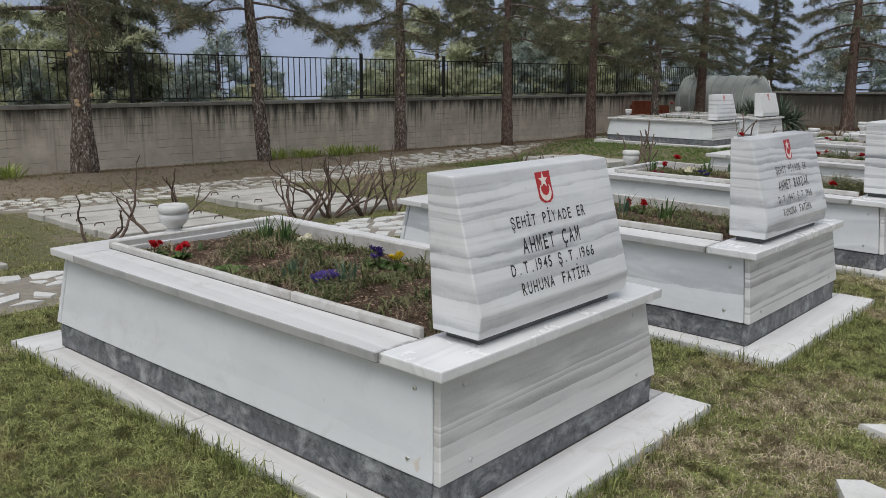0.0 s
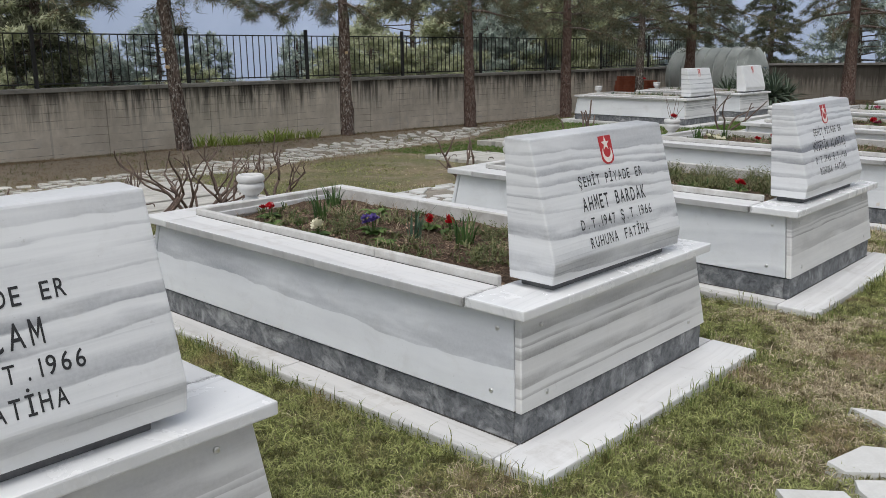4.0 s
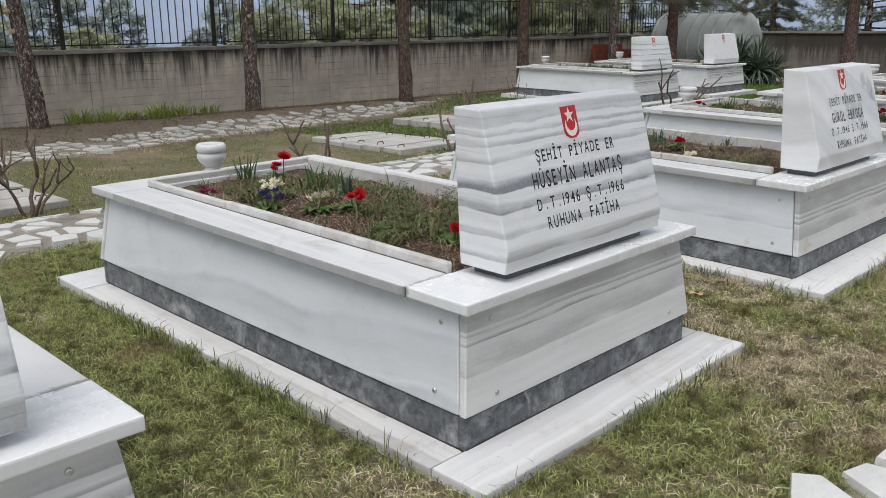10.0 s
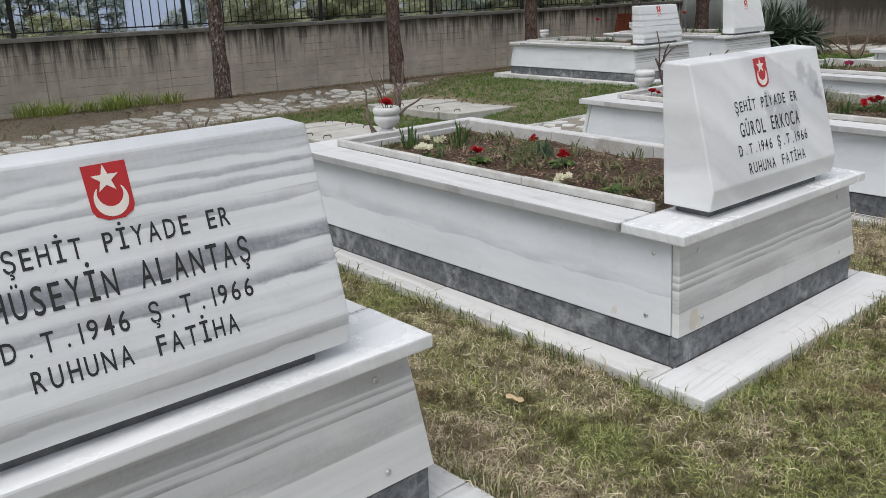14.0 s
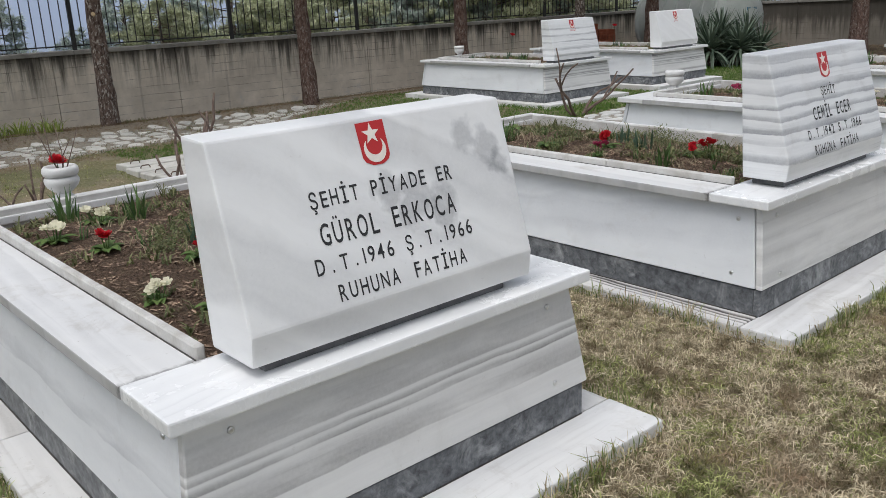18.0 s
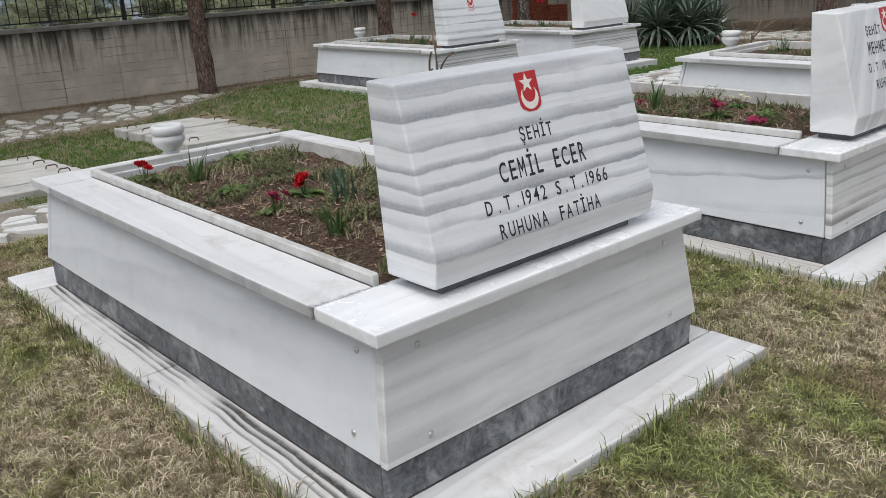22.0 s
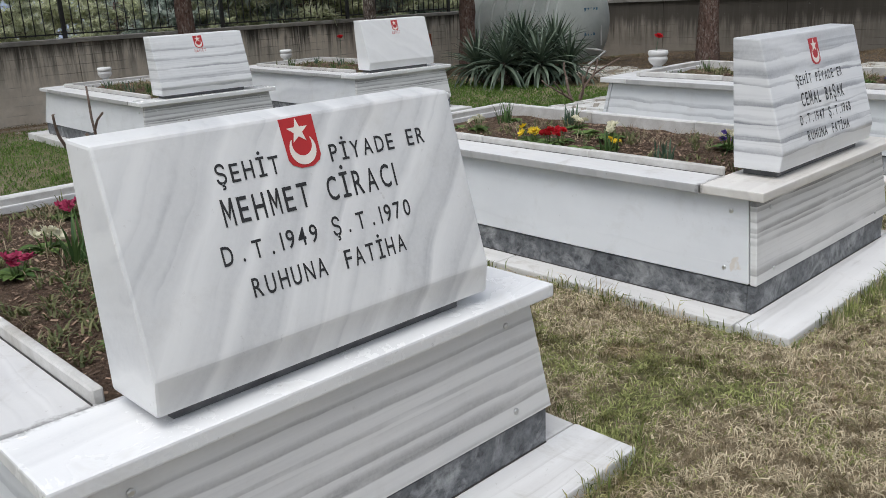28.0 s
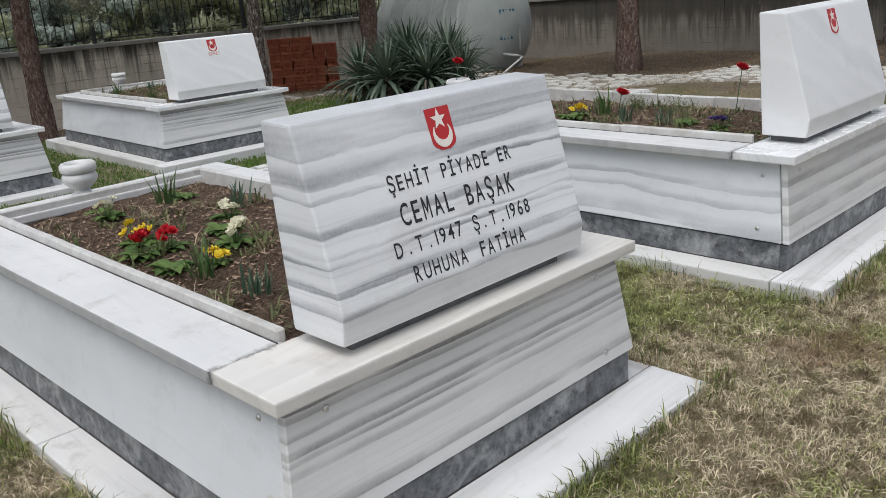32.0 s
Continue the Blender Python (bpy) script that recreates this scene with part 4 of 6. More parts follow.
def shield():
    """Outline of the emblem, y right, z up, about its middle."""
    pts = [(-0.046, 0.056), (0.044, 0.058), (0.044, -0.034), (0.038, -0.046), (0.018, -0.057), (-0.014, -0.057), (-0.036, -0.047), (-0.043, -0.035)]
    return pts


def star(cx, cz, r):
    return [(cx + (r if i % 2 == 0 else r * 0.4) * math.sin(math.pi * i / 5), cz + (r if i % 2 == 0 else r * 0.4) * math.cos(math.pi * i / 5)) for i in range(10)]


def crescent(cx, cz, r):
    out = [(cx + r * math.sin(a), cz + r * math.cos(a)) for a in np.linspace(0.80, 2 * math.pi - 0.80, 22)]
    rin, off = r * 0.76, r * 0.34
    a1 = math.atan2(r * math.sin(0.80), r * math.cos(0.80) - off)
    out += [(cx + rin * math.sin(a), cz + off + rin * math.cos(a)) for a in np.linspace(2 * math.pi - a1, a1, 18)]
    return out


def plate(outline, thick, lift, place):
    """A flat piece on the stone's face; place maps (right, up, out) to the stone."""
    bm = bmesh.new()
    lo = [bm.verts.new(place(a, b, lift)) for a, b in outline]
    hi = [bm.verts.new(place(a, b, lift + thick)) for a, b in outline]
    bm.faces.new(hi)
    n = len(outline)
    for i in range(n):
        bm.faces.new((lo[i], lo[(i + 1) % n], hi[(i + 1) % n], hi[i]))
    bmesh.ops.triangulate(bm, faces=[f for f in bm.faces if len(f.verts) > 4])
    bmesh.ops.recalc_face_normals(bm, faces=bm.faces)
    return bm


GLYPHS = {}


def glyph(ch):
    """Outline mesh of one capital: points with the letter's width and height as one, and faces."""
    if ch == "M" and ch not in GLYPHS:
        # upright stems and a short, open middle, as the mason cut it
        k = 0.17
        pts = [(0, 0), (k, 0), (k, 0.68), (0.5, 0.20), (1 - k, 0.68), (1 - k, 0), (1, 0), (1, 1), (1 - 1.15 * k, 1), (0.5, 0.46), (1.15 * k, 1), (0, 1)]
        GLYPHS[ch] = (np.array(pts), [tuple(range(12))], 0.92)
    if ch not in GLYPHS:
        cu = bpy.data.curves.new("inscription", "FONT")
        cu.body, cu.size, cu.offset, cu.resolution_u = ch, 1.0, 0.008, 3
        ob = bpy.data.objects.new("inscription", cu)
        scene.collection.objects.link(ob)
        me = bpy.data.meshes.new_from_object(ob.evaluated_get(bpy.context.evaluated_depsgraph_get()))
        bpy.data.objects.remove(ob)
        co = np.array([v.co for v in me.vertices])
        faces = [tuple(p.vertices) for p in me.polygons]
        bpy.data.meshes.remove(me)
        x0, x1 = co[:, 0].min(), co[:, 0].max()
        GLYPHS[ch] = (np.stack([(co[:, 0] - x0) / (x1 - x0), co[:, 1] / 0.72], 1), faces, (x1 - x0) / 0.6)
    return GLYPHS[ch]


def letters(words, tall, wide, place):
    """Engraved capitals in even cells, fitted to a width and a capital height: one mesh each."""
    gap, x, spots = 0.40, 0.0, []
    for ch in words:
        if ch == " ":
            x += 0.46
            continue
        w = glyph(ch)[2]
        w = w if w < 0.5 or ch == "M" else 0.5 + 0.5 * w
        spots.append((ch, x, w))
        x += w + gap
    unit = wide / (x - gap)
    out = []
    for ch, at, w in spots:
        co, faces, _ = glyph(ch)
        a0 = at * unit - wide / 2 + rnd.uniform(-0.0008, 0.0008)
        drop, k = rnd.uniform(-0.0010, 0.0010), rnd.uniform(0.97, 1.03)
        vs = [tuple(place(a0 + px * w * unit, (py - 0.5) * tall * k + drop, 0.0012)) for px, py in co]
        one = bpy.data.meshes.new("letter")
        one.from_pydata(vs, [], faces)
        out.append(one)
    return out


def headstone(m, stone, lines, emblem=(0.0, 0.16), label="", ink=M_INK):
    """A leaning marble headstone that rests on the grave's front cap slab."""
    h = thing("headstone", m, label or "white grey-banded marble headstone with engraved black inscription", "headstone", "headstones of the graves")
    ya, yb, yt = 0.238, 1.184, 0.001
    prof = [HS_BACK_LOW, HS_FRONT_LOW, HS_FOLD, HS_FRONT_TOP, HS_BACK_TOP]
    bm = bmesh.new()
    rings = []
    for side in (0, 1):
        ring = []
        for x, z in prof:
            f = (z - 0.529) / 0.521
            y = ya + yt * f if side == 0 else yb - yt * f
            ring.append(bm.verts.new((x, y, z)))
        rings.append(ring)
    n = len(prof)
    bm.faces.new(rings[0])
    bm.faces.new(rings[1][::-1])
    for i in range(n):
        bm.faces.new((rings[0][i], rings[1][i], rings[1][(i + 1) % n], rings[0][(i + 1) % n]))
    bmesh.ops.recalc_face_normals(bm, faces=bm.faces)
    bevelled(bm, 0.0075, 2)
    part("stone", bm, stone, h)
    part("bed_strip", box(-0.230, -0.082, ya + 0.045, yb - 0.080, CAP_TOP + 0.003, 0.531, 0.003), M_SLATE, h, "dark stone strip under the headstone")
    # the face: right is +y, up leans back
    lo, hi = Vector((HS_FOLD[0], 0, HS_FOLD[1])), Vector((HS_FRONT_TOP[0], 0, HS_FRONT_TOP[1]))
    up = (hi - lo).normalized()
    out = Vector((up.z, 0, -up.x))
    span = (hi - lo).length
    mid = (ya + yb) / 2

    def place_at(right, drop):
        base = lo + up * (span * (1 - drop))
        return lambda a, b, c: base + up * b + out * c + Vector((0, mid + right + a, 0))

    er, ed = emblem
    badge = part("emblem", plate(shield(), 0.0012, 0.0004, place_at(er, ed)), M_RED, h, "red painted shield emblem")
    part("star", plate(star(-0.003, 0.025, 0.029), 0.0008, 0.0018, place_at(er, ed)), M_WHITE, badge, "white star")
    part("crescent", plate(crescent(0.000, -0.016, 0.035), 0.0008, 0.0018, place_at(er, ed)), M_WHITE, badge, "white crescent")
    for words, drop, tall, wide, right in lines:
        for one in letters(words, tall, wide, place_at(right, drop)):
            part("letter", one, ink, h)
    return h


RANK = ("ŞEHİT   PİYADE   ER", 0.042, 0.467)


def inscription(name, wide, dates, drops, at, rank=RANK, lead=0.0):
    """Four engraved lines: words, drop down the face, capital height, width, middle."""
    return [(rank[0], drops[0], rank[1], rank[2], at[0] + lead), (name, drops[1], 0.058, wide, at[1]), (dates, drops[2], 0.042, 0.522, at[2]), ("RUHUNA    FATİHA", drops[3], 0.044, 0.43, at[3])]


INSCRIPTIONS = [
    (STONES[0], inscription("AHMET   ÇAM", 0.36, "D . T . 1945   Ş . T . 1966", (0.40, 0.578, 0.738, 0.890), (0.010, -0.002, -0.010, -0.016)), (0.015, 0.170)),
    (STONES[1], inscription("AHMET   BARDAK", 0.462, "D . T . 1947   Ş . T . 1966", (0.402, 0.586, 0.750, 0.910), (0.008, 0.004, -0.003, -0.008)), (0.012, 0.172)),
    (STONES[2], inscription("HÜSEYİN   ALANTAŞ", 0.535, "D . T . 1946   Ş . T . 1966", (0.377, 0.550, 0.726, 0.872), (-0.008, -0.014, -0.020, -0.027)), (-0.015, 0.168)),
    (M_STONE_CLOUD, inscription("GÜROL   ERKOCA", 0.448, "D . T . 1946   Ş . T . 1966", (0.395, 0.580, 0.745, 0.905), (-0.003, -0.005, -0.001, 0.001)), (-0.006, 0.150)),
    (STONES[3], inscription("CEMİL   ECER", 0.365, "D . T . 1942   S . T . 1966", (0.416, 0.608, 0.790, 0.948), (-0.006, -0.001, -0.002, -0.014), ("ŞEHİT", 0.041, 0.136)), (0.0, 0.170)),
    (M_STONE_VEIN, inscription("MEHMET   CİRACI", 0.475, "D . T . 1949   Ş . T . 1970", (0.214, 0.383, 0.570, 0.740), (0.0, -0.003, -0.005, -0.001), ("ŞEHİT           PİYADE   ER", 0.041, 0.588), 0.060), (-0.008, 0.135)),
    (STONES[4], inscription("CEMAL   BAŞAK", 0.432, "D . T . 1947   Ş . T . 1968", (0.416, 0.591, 0.764, 0.920), (-0.003, -0.005, -0.008, -0.012)), (-0.006, 0.185)),
    (M_STONE_PLAIN, [], (0, 0.16)),
]
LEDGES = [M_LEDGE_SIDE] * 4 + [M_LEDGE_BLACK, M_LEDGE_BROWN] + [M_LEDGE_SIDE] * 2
BANDED = "white headstone of grey-banded marble with engraved black inscription"
HS_LABEL = {M_STONE_PLAIN: "plain white marble headstone with red shield emblem",
            M_STONE_CLOUD: "white marble headstone with a grey cloud and inscription",
            M_STONE_VEIN: "white marble headstone with slanting grey veins and inscription"}
for i, (g, (stone, words, emblem)) in enumerate(zip(GRAVES, INSCRIPTIONS)):
    grave(grave_pose(g), FRONTS[i], SIDES[i], LEDGES[i], M_CAP_BEIGE if i == 6 else M_CAP)
    headstone(grave_pose(g), stone, words, emblem, HS_LABEL.get(stone, BANDED))
for g, stone in zip(FAR_GRAVES, (M_STONE_FAR, M_STONE_PLAIN)):
    grave(pose(g[0], g[1], g[2], 0.6, 0.8, g[3]), FRONTS[6])
    headstone(pose(g[0], g[1], g[2], 0.6, 0.8, g[3]), stone, [("ŞEHİT", 0.33, 0.03, 0.12, 0.0)], label=HS_LABEL.get(stone, BANDED), ink=M_FADED)

# ---- marble urns on the foot of each grave ----
def urn(m):
    u = thing("flower_urn", m, "turned white marble flower urn on the grave's foot slab", "urn", "urns on the graves")
    part("foot", lathe([(0.070, 0), (0.074, 0.012), (0.066, 0.028), (0.050, 0.042), (0.046, 0.058)], 20), M_URN, u)
    part("bowl", lathe([(0.046, 0.056), (0.064, 0.070), (0.088, 0.092), (0.103, 0.118), (0.105, 0.138), (0.096, 0.156), (0.088, 0.162)], 24), M_URN, u)
    part("rim", lathe([(0.088, 0.160), (0.102, 0.168), (0.109, 0.186), (0.107, 0.208), (0.096, 0.222), (0.080, 0.222), (0.072, 0.206), (0.070, 0.18)], 24), M_URN, u)
    return u


urn0 = urn(grave_pose(GRAVES[0]) @ pose(-2.44, 0.61, CAP_TOP + 0.001))
urn0.scale = (0.74, 0.74, 0.74)
for g in GRAVES[1:]:
    copy_thing(urn0, grave_pose(g) @ pose(-2.44 + rnd.uniform(-.02, .02), 0.61 + rnd.uniform(-.02, .02), CAP_TOP + 0.001, 0, 0, rnd.uniform(0, 90)))
for g in FAR_GRAVES:
    copy_thing(urn0, pose(g[0], g[1], g[2], 0.6, 0.8, g[3]) @ pose(-2.44, 0.70, CAP_TOP + 0.001))

# ---- cover slabs with lifting loops in the second row ----
def loop_handle(parent, x, y, z):
    pts = [(x, y - 0.055, z - 0.03), (x, y - 0.052, z + 0.018), (x, y - 0.038, z + 0.034), (x, y + 0.038, z + 0.034), (x, y + 0.052, z + 0.018), (x, y + 0.055, z - 0.03)]
    part("lifting_loop", tube(bmesh.new(), pts, [0.0065] * 6, 6), M_REBAR, parent, "rusty bent lifting loop")


def cover_set(x0, x1, y0, y1, n, tilt=0.0):
    for i in range(n):
        a = x0 + (x1 - x0) * i / n
        b = x0 + (x1 - x0) * (i + 1) / n
        za = ground_z((a + b) / 2, (y0 + y1) / 2) + 0.025 + rnd.uniform(-0.012, 0.012)
        s = thing("cover_slab", pose((a + b) / 2, (y0 + y1) / 2, za, rnd.uniform(-.5, .5) + tilt, rnd.uniform(-.4, .4), rnd.uniform(-1.2, 1.2)), "weathered concrete cover slab with two rusty lifting loops", "slab", "concrete cover slabs on the ground")
        w, l = (b - a) / 2 - 0.026, (y1 - y0) / 2 + rnd.uniform(-.03, .03)
        part("slab", box(-w, w, -l, l, -0.08, 0.03, 0.008), M_SLAB, s)
        for y in (-l + 0.16, l - 0.16):
            loop_handle(s, 0.0, y, 0.03)


SLAB_SETS = ((-10.2, -8.0, 4.1, 5.55), (-10.25, -7.75, 6.35, 7.9), (-9.95, -8.0, 12.2, 13.35), (-10.75, -8.65, 14.5, 15.75))
for x0, x1, y0, y1 in SLAB_SETS:
    cover_set(x0, x1, y0, y1, 5)
cover_set(-8.1, -7.3, 1.6, 2.75, 1)

# ---- crazy paving ----
def clip(poly, px, py, nx_, ny_):
    """Keep the part of a polygon on the near side of a line."""
    res = []
    for (ax, ay), (bx, by) in zip(poly, poly[1:] + poly[:1]):
        da, db = (ax - px) * nx_ + (ay - py) * ny_, (bx - px) * nx_ + (by - py) * ny_
        if da <= 0:
            res.append((ax, ay))
        if da * db < 0:
            t = da / (da - db)
            res.append((ax + (bx - ax) * t, ay + (by - ay) * t))
    return res


M_BED = speckled("path_bed_mortar", (0.20, 0.175, 0.14), (0.38, 0.345, 0.29), 9, 0.95, 120, 0.5, (0.09, 0.075, 0.05), 0.5)
PAVED = []


def paving(label, centre, half, t0, t1, cell, along_y=True, bed=True, keep=0.93, grout=0.028, rise=0.0, stone=M_CRAZY):
    """A path of broken flat stones; centre(t) is its middle line."""
    path = thing("path", pose(0, 0, 0), label, "path", kind="structure")
    nu, nv = int((t1 - t0) / cell), int(2 * half / cell + 0.99)
    seeds, made, joined = {}, 0, bmesh.new()
    for i in range(-1, nu + 1):
        for k in range(-1, nv + 1):
            t = t0 + (i + 0.5 + rnd.uniform(-.47, .47)) * cell
            s = -half + (k + 0.5 + rnd.uniform(-.47, .47)) * 2 * half / nv
            seeds[i, k] = (t, s)
    for i in range(nu):
        for k in range(nv):
            if rnd.random() > keep:
                continue
            t, s = seeds[i, k]
            poly = [(t - cell, s - cell), (t + cell, s - cell), (t + cell, s + cell), (t - cell, s + cell)]
            g = grout * rnd.uniform(0.5, 1.3)
            for di in (-2, -1, 0, 1, 2):
                for dk in (-2, -1, 0, 1, 2):
                    o = seeds.get((i + di, k + dk))
                    if o and (di or dk):
                        dx, dy = o[0] - t, o[1] - s
                        L = math.hypot(dx, dy)
                        poly = clip(poly, t + dx / 2 - dx / L * g, s + dy / 2 - dy / L * g, dx / L, dy / L)
            if len(poly) < 3:
                continue
            cx = centre(t)
            pts = [((centre(t) + b) if along_y else a, a if along_y else (centre(t) + b)) for a, b in poly]
            if not along_y:
                pts = pts[::-1]
            mx, my = sum(p[0] for p in pts) / len(pts), sum(p[1] for p in pts) / len(pts)
            area = 0.5 * abs(sum(a[0] * b[1] - b[0] * a[1] for a, b in zip(pts, pts[1:] + pts[:1])))
            if area < 0.006:
                continue
            one = made < 300 and t > 0.8
            made += one
            bm = bmesh.new() if one else joined
            ox, oy, oz = (mx, my, ground_z(mx, my)) if one else (0, 0, 0)
            hz = rnd.uniform(0.010, 0.024) + rise
            low = [bm.verts.new((p[0] - ox, p[1] - oy, ground_z(*p) - oz - 0.03)) for p in pts]
            sh = 0.93
            top = [bm.verts.new((mx + (p[0] - mx) * sh - ox, my + (p[1] - my) * sh - oy, ground_z(*p) - oz + hz)) for p in pts]
            n = len(pts)
            bm.faces.new(top)
            for a in range(n):
                bm.faces.new((low[a], low[(a + 1) % n], top[(a + 1) % n], top[a]))
            if one:
                bmesh.ops.recalc_face_normals(bm, faces=bm.faces)
                o = part("paving_stone", bm, stone, path)
                o.location = (ox, oy, oz)
            PAVED.append((mx, my, math.sqrt(area) * 0.5))
    if joined.verts:
        bmesh.ops.recalc_face_normals(joined, faces=joined.faces)
        part("paving_stones", joined, stone, path, kind="stuff")
    if bed:
        n, w = int((t1 - t0) / 0.15), 8
        vs, fs = [], []
        for i in range(n + 1):
            t = t0 + (t1 - t0) * i / n
            for k in range(w + 1):
                s = -half + 2 * half * k / w
                if k in (0, w):
                    s += (noise.noise((t * 1.7, k * 3.0, 1.0)) * 0.12)
                x, y = (centre(t) + s, t) if along_y else (t, centre(t) + s)
                z = ground_z(x, y) + 0.006 + rise + 0.006 * noise.noise((x * 4, y * 4, 2)) - (0.035 if k in (0, w) else 0)
                vs.append((x, y, z))
        for i in range(n):
            for k in range(w):
                a = i * (w + 1) + k
                fs.append((a, a + w + 1, a + w + 2, a + 1) if not along_y else (a, a + 1, a + w + 2, a + w + 1))
        part("path_bed", arrays("path_bed", vs, fs, M_BED, True), M_BED, path, "grey mortar between the stones")
    return path


paving("pale crazy-paving path behind the graves", lambda t: -5.55 - 0.034 * (t - 2), 0.50, -4.0, 24.8, 0.245, keep=0.9, grout=0.034, rise=0.004, stone=M_WHITE_STONE)
paving("pale crazy-paving path along the boundary wall", lambda t: -11.1 - 1.2 * float(smoothstep(7.0, 15.0, t)) + 0.08 * math.sin(t * 0.5), 0.55, -4.0, 27.0, 0.25, keep=0.85, grout=0.036)
paving("white broken paving stones sunk in the lawn beside the graves", lambda t: 0.0, 0.82, -4.0, 21.5, 0.27, True, True, 0.9, 0.030, 0.010, M_WHITE_STONE)
paving("pale crazy-paving path across the end of the cemetery", lambda t: 26.4, 0.85, -11.2, -0.2, 0.26, False, keep=0.88, grout=0.034)


# ---- trees ----
def needles(centres, dirs, length, count, droop=0.15, width=0.006, flat=0.0):
    """Tufts of thin needles: arrays of triangles."""
    c = np.repeat(np.asarray(centres), count, 0)
    d0 = np.repeat(np.asarray(dirs), count, 0)
    n = len(c)
    d = d0 * 0.55 + rng.normal(size=(n, 3)) * 0.55
    d[:, 2] -= droop
    d /= np.linalg.norm(d, axis=1)[:, None] + 1e-9
    side = np.cross(d, rng.normal(size=(n, 3)) * (1 - flat) + np.array([0, 0, 1.5]) * flat)
    side /= np.linalg.norm(side, axis=1)[:, None] + 1e-9
    l = length * rng.uniform(0.6, 1.2, n)[:, None]
    base = c + rng.normal(size=(n, 3)) * length * 0.22
    v = np.stack([base - side * width, base + side * width, base + d * l], 1).reshape(-1, 3)
    return v, np.arange(len(v)).reshape(-1, 3)


def tree(m, tall, radius, crown_from, reach, foliage, label, name="pine_tree", branches=46, lean=(0, 0), tuft=0.17, count=9, cone=True, sag=0.25, cuts=0, density=1.0, wide=0.006, bend=0.0, flat=0.0, bare=0.22, power=0.9, bark=M_BARK, dry=0):
    t = thing(name, m, label, "tree")
    pts, rad = [], []
    for i in range(10):
        f = i / 9
        pts.append((lean[0] * tall * f + 0.05 * noise.noise((f * 3, tall, 0)) + bend * f * f, lean[1] * tall * f + 0.05 * noise.noise((f * 3, 5, tall)), -0.25 + (tall + 0.25) * f))
        rad.append(radius * (1.0 - 0.86 * f) * (1.18 if i == 0 else 1.0) + 0.008)
    bm = tube(bmesh.new(), pts, rad, 11)
    bmesh.ops.subdivide_edges(bm, edges=list(bm.edges), cuts=1, use_grid_fill=True)
    for v in bm.verts:
        k = noise.noise(v.co * 9) * 0.16 + noise.noise(v.co * 28) * 0.13
        v.co.x += k * radius
        v.co.y += k * radius * 0.9
    part("trunk", bm, bark, t, "rough brown bark")

    def trunk_at(z):
        f = (z + 0.25) / (tall + 0.25)
        i = min(int(f * 9), 8)
        return Vector(pts[i]).lerp(Vector(pts[i + 1]), f * 9 - i), rad[i]

    limbs = bmesh.new()
    cs, ds = [], []
    for b in range(branches):
        f = (b + rnd.random()) / branches
        z = crown_from + (tall - crown_from) * f ** power
        p, r = trunk_at(z)
        ang = b * 2.4 + rnd.uniform(-.4, .4)
        shape = (1 - 0.82 * f) if cone else (0.55 + 0.45 * math.sin(math.pi * min(1, f + 0.15)))
        l = reach * shape * rnd.uniform(0.65, 1.1)
        ps, rs = [], []
        rise = rnd.uniform(-0.05, 0.22)
        for k in range(6):
            s = k / 5
            q = p + Vector((math.cos(ang) * l * s, math.sin(ang) * l * s, rise * l * s - sag * l * s * s))
            q += Vector((rnd.uniform(-1, 1), rnd.uniform(-1, 1), rnd.uniform(-.6, .6))) * 0.05 * l * s
            ps.append(q)
            rs.append(max(0.004, r * 0.30 * (1 - 0.85 * s)))
        tube(limbs, ps, rs, 5, False)
        steps = max(4, int(l * 11 * density))
        for k in range(steps):
            s = bare + (1 - bare) * (k + rnd.random()) / steps
            i = min(int(s * 5), 4)
            q = ps[i].lerp(ps[i + 1], s * 5 - i)
            dr = (ps[5] - ps[0]).normalized()
            sidev = Vector((-dr.y, dr.x, 0)) * rnd.choice((-1, 1))
            off = rnd.random() * 0.34 * l * (1.15 - s)
            q2 = q + sidev * off + dr * off * 0.4 + Vector((0, 0, -0.25 * off + rnd.uniform(-.05, .05)))
            for e in range(2):
                w = q.lerp(q2, (e + 1) / 2)
                cs.append(w)
                ds.append((sidev * 0.7 + dr).normalized())
    part("limb", limbs, M_BARK, t, "bare brown branches")
    if dry:
        v, f = needles(cs[::dry], ds[::dry], tuft, count, width=wide, flat=flat)
        part("dry_needles", arrays("dry_needles", v, f, M_NEEDLE_DRY), M_NEEDLE_DRY, t, "tufts of dead brown needles")
        cs, ds = [c for i, c in enumerate(cs) if i % dry], [d for i, d in enumerate(ds) if i % dry]
    v, f = needles(cs, ds, tuft, count, width=wide, flat=flat)
    part("crown", arrays("crown", v, f, foliage), foliage, t, "clumps of thin needles")
    for k in range(cuts):
        z = rnd.uniform(0.9, 2.1)
        p, r = trunk_at(z)
        ang = rnd.uniform(-1.6, 1.2)
        stub = tube(bmesh.new(), [p, p + Vector((math.cos(ang), math.sin(ang), 0.15)) * (r + 0.05)], [0.032, 0.028], 8)
        o = part("branch_stub", stub, M_CUT, t, "pale sawn branch stub")
    return t


def at_ground(x, y, turn=0.0):
    return pose(x, y, ground_z(x, y), 0, 0, turn)


PINE = "tall pine with bare trunk and dark drooping needles beside the wall"
def pine(x, y, tall, radius, lean, low=2.15, cuts=0, bark=M_BARK):
    return tree(at_ground(x, y), tall, radius, low, 2.6, M_NEEDLE, PINE, cuts=cuts, lean=lean, cone=False, power=1.1, branches=34, tuft=0.17, count=15, density=1.3, wide=0.0062, sag=0.33, bare=0.35, bark=bark, dry=6)


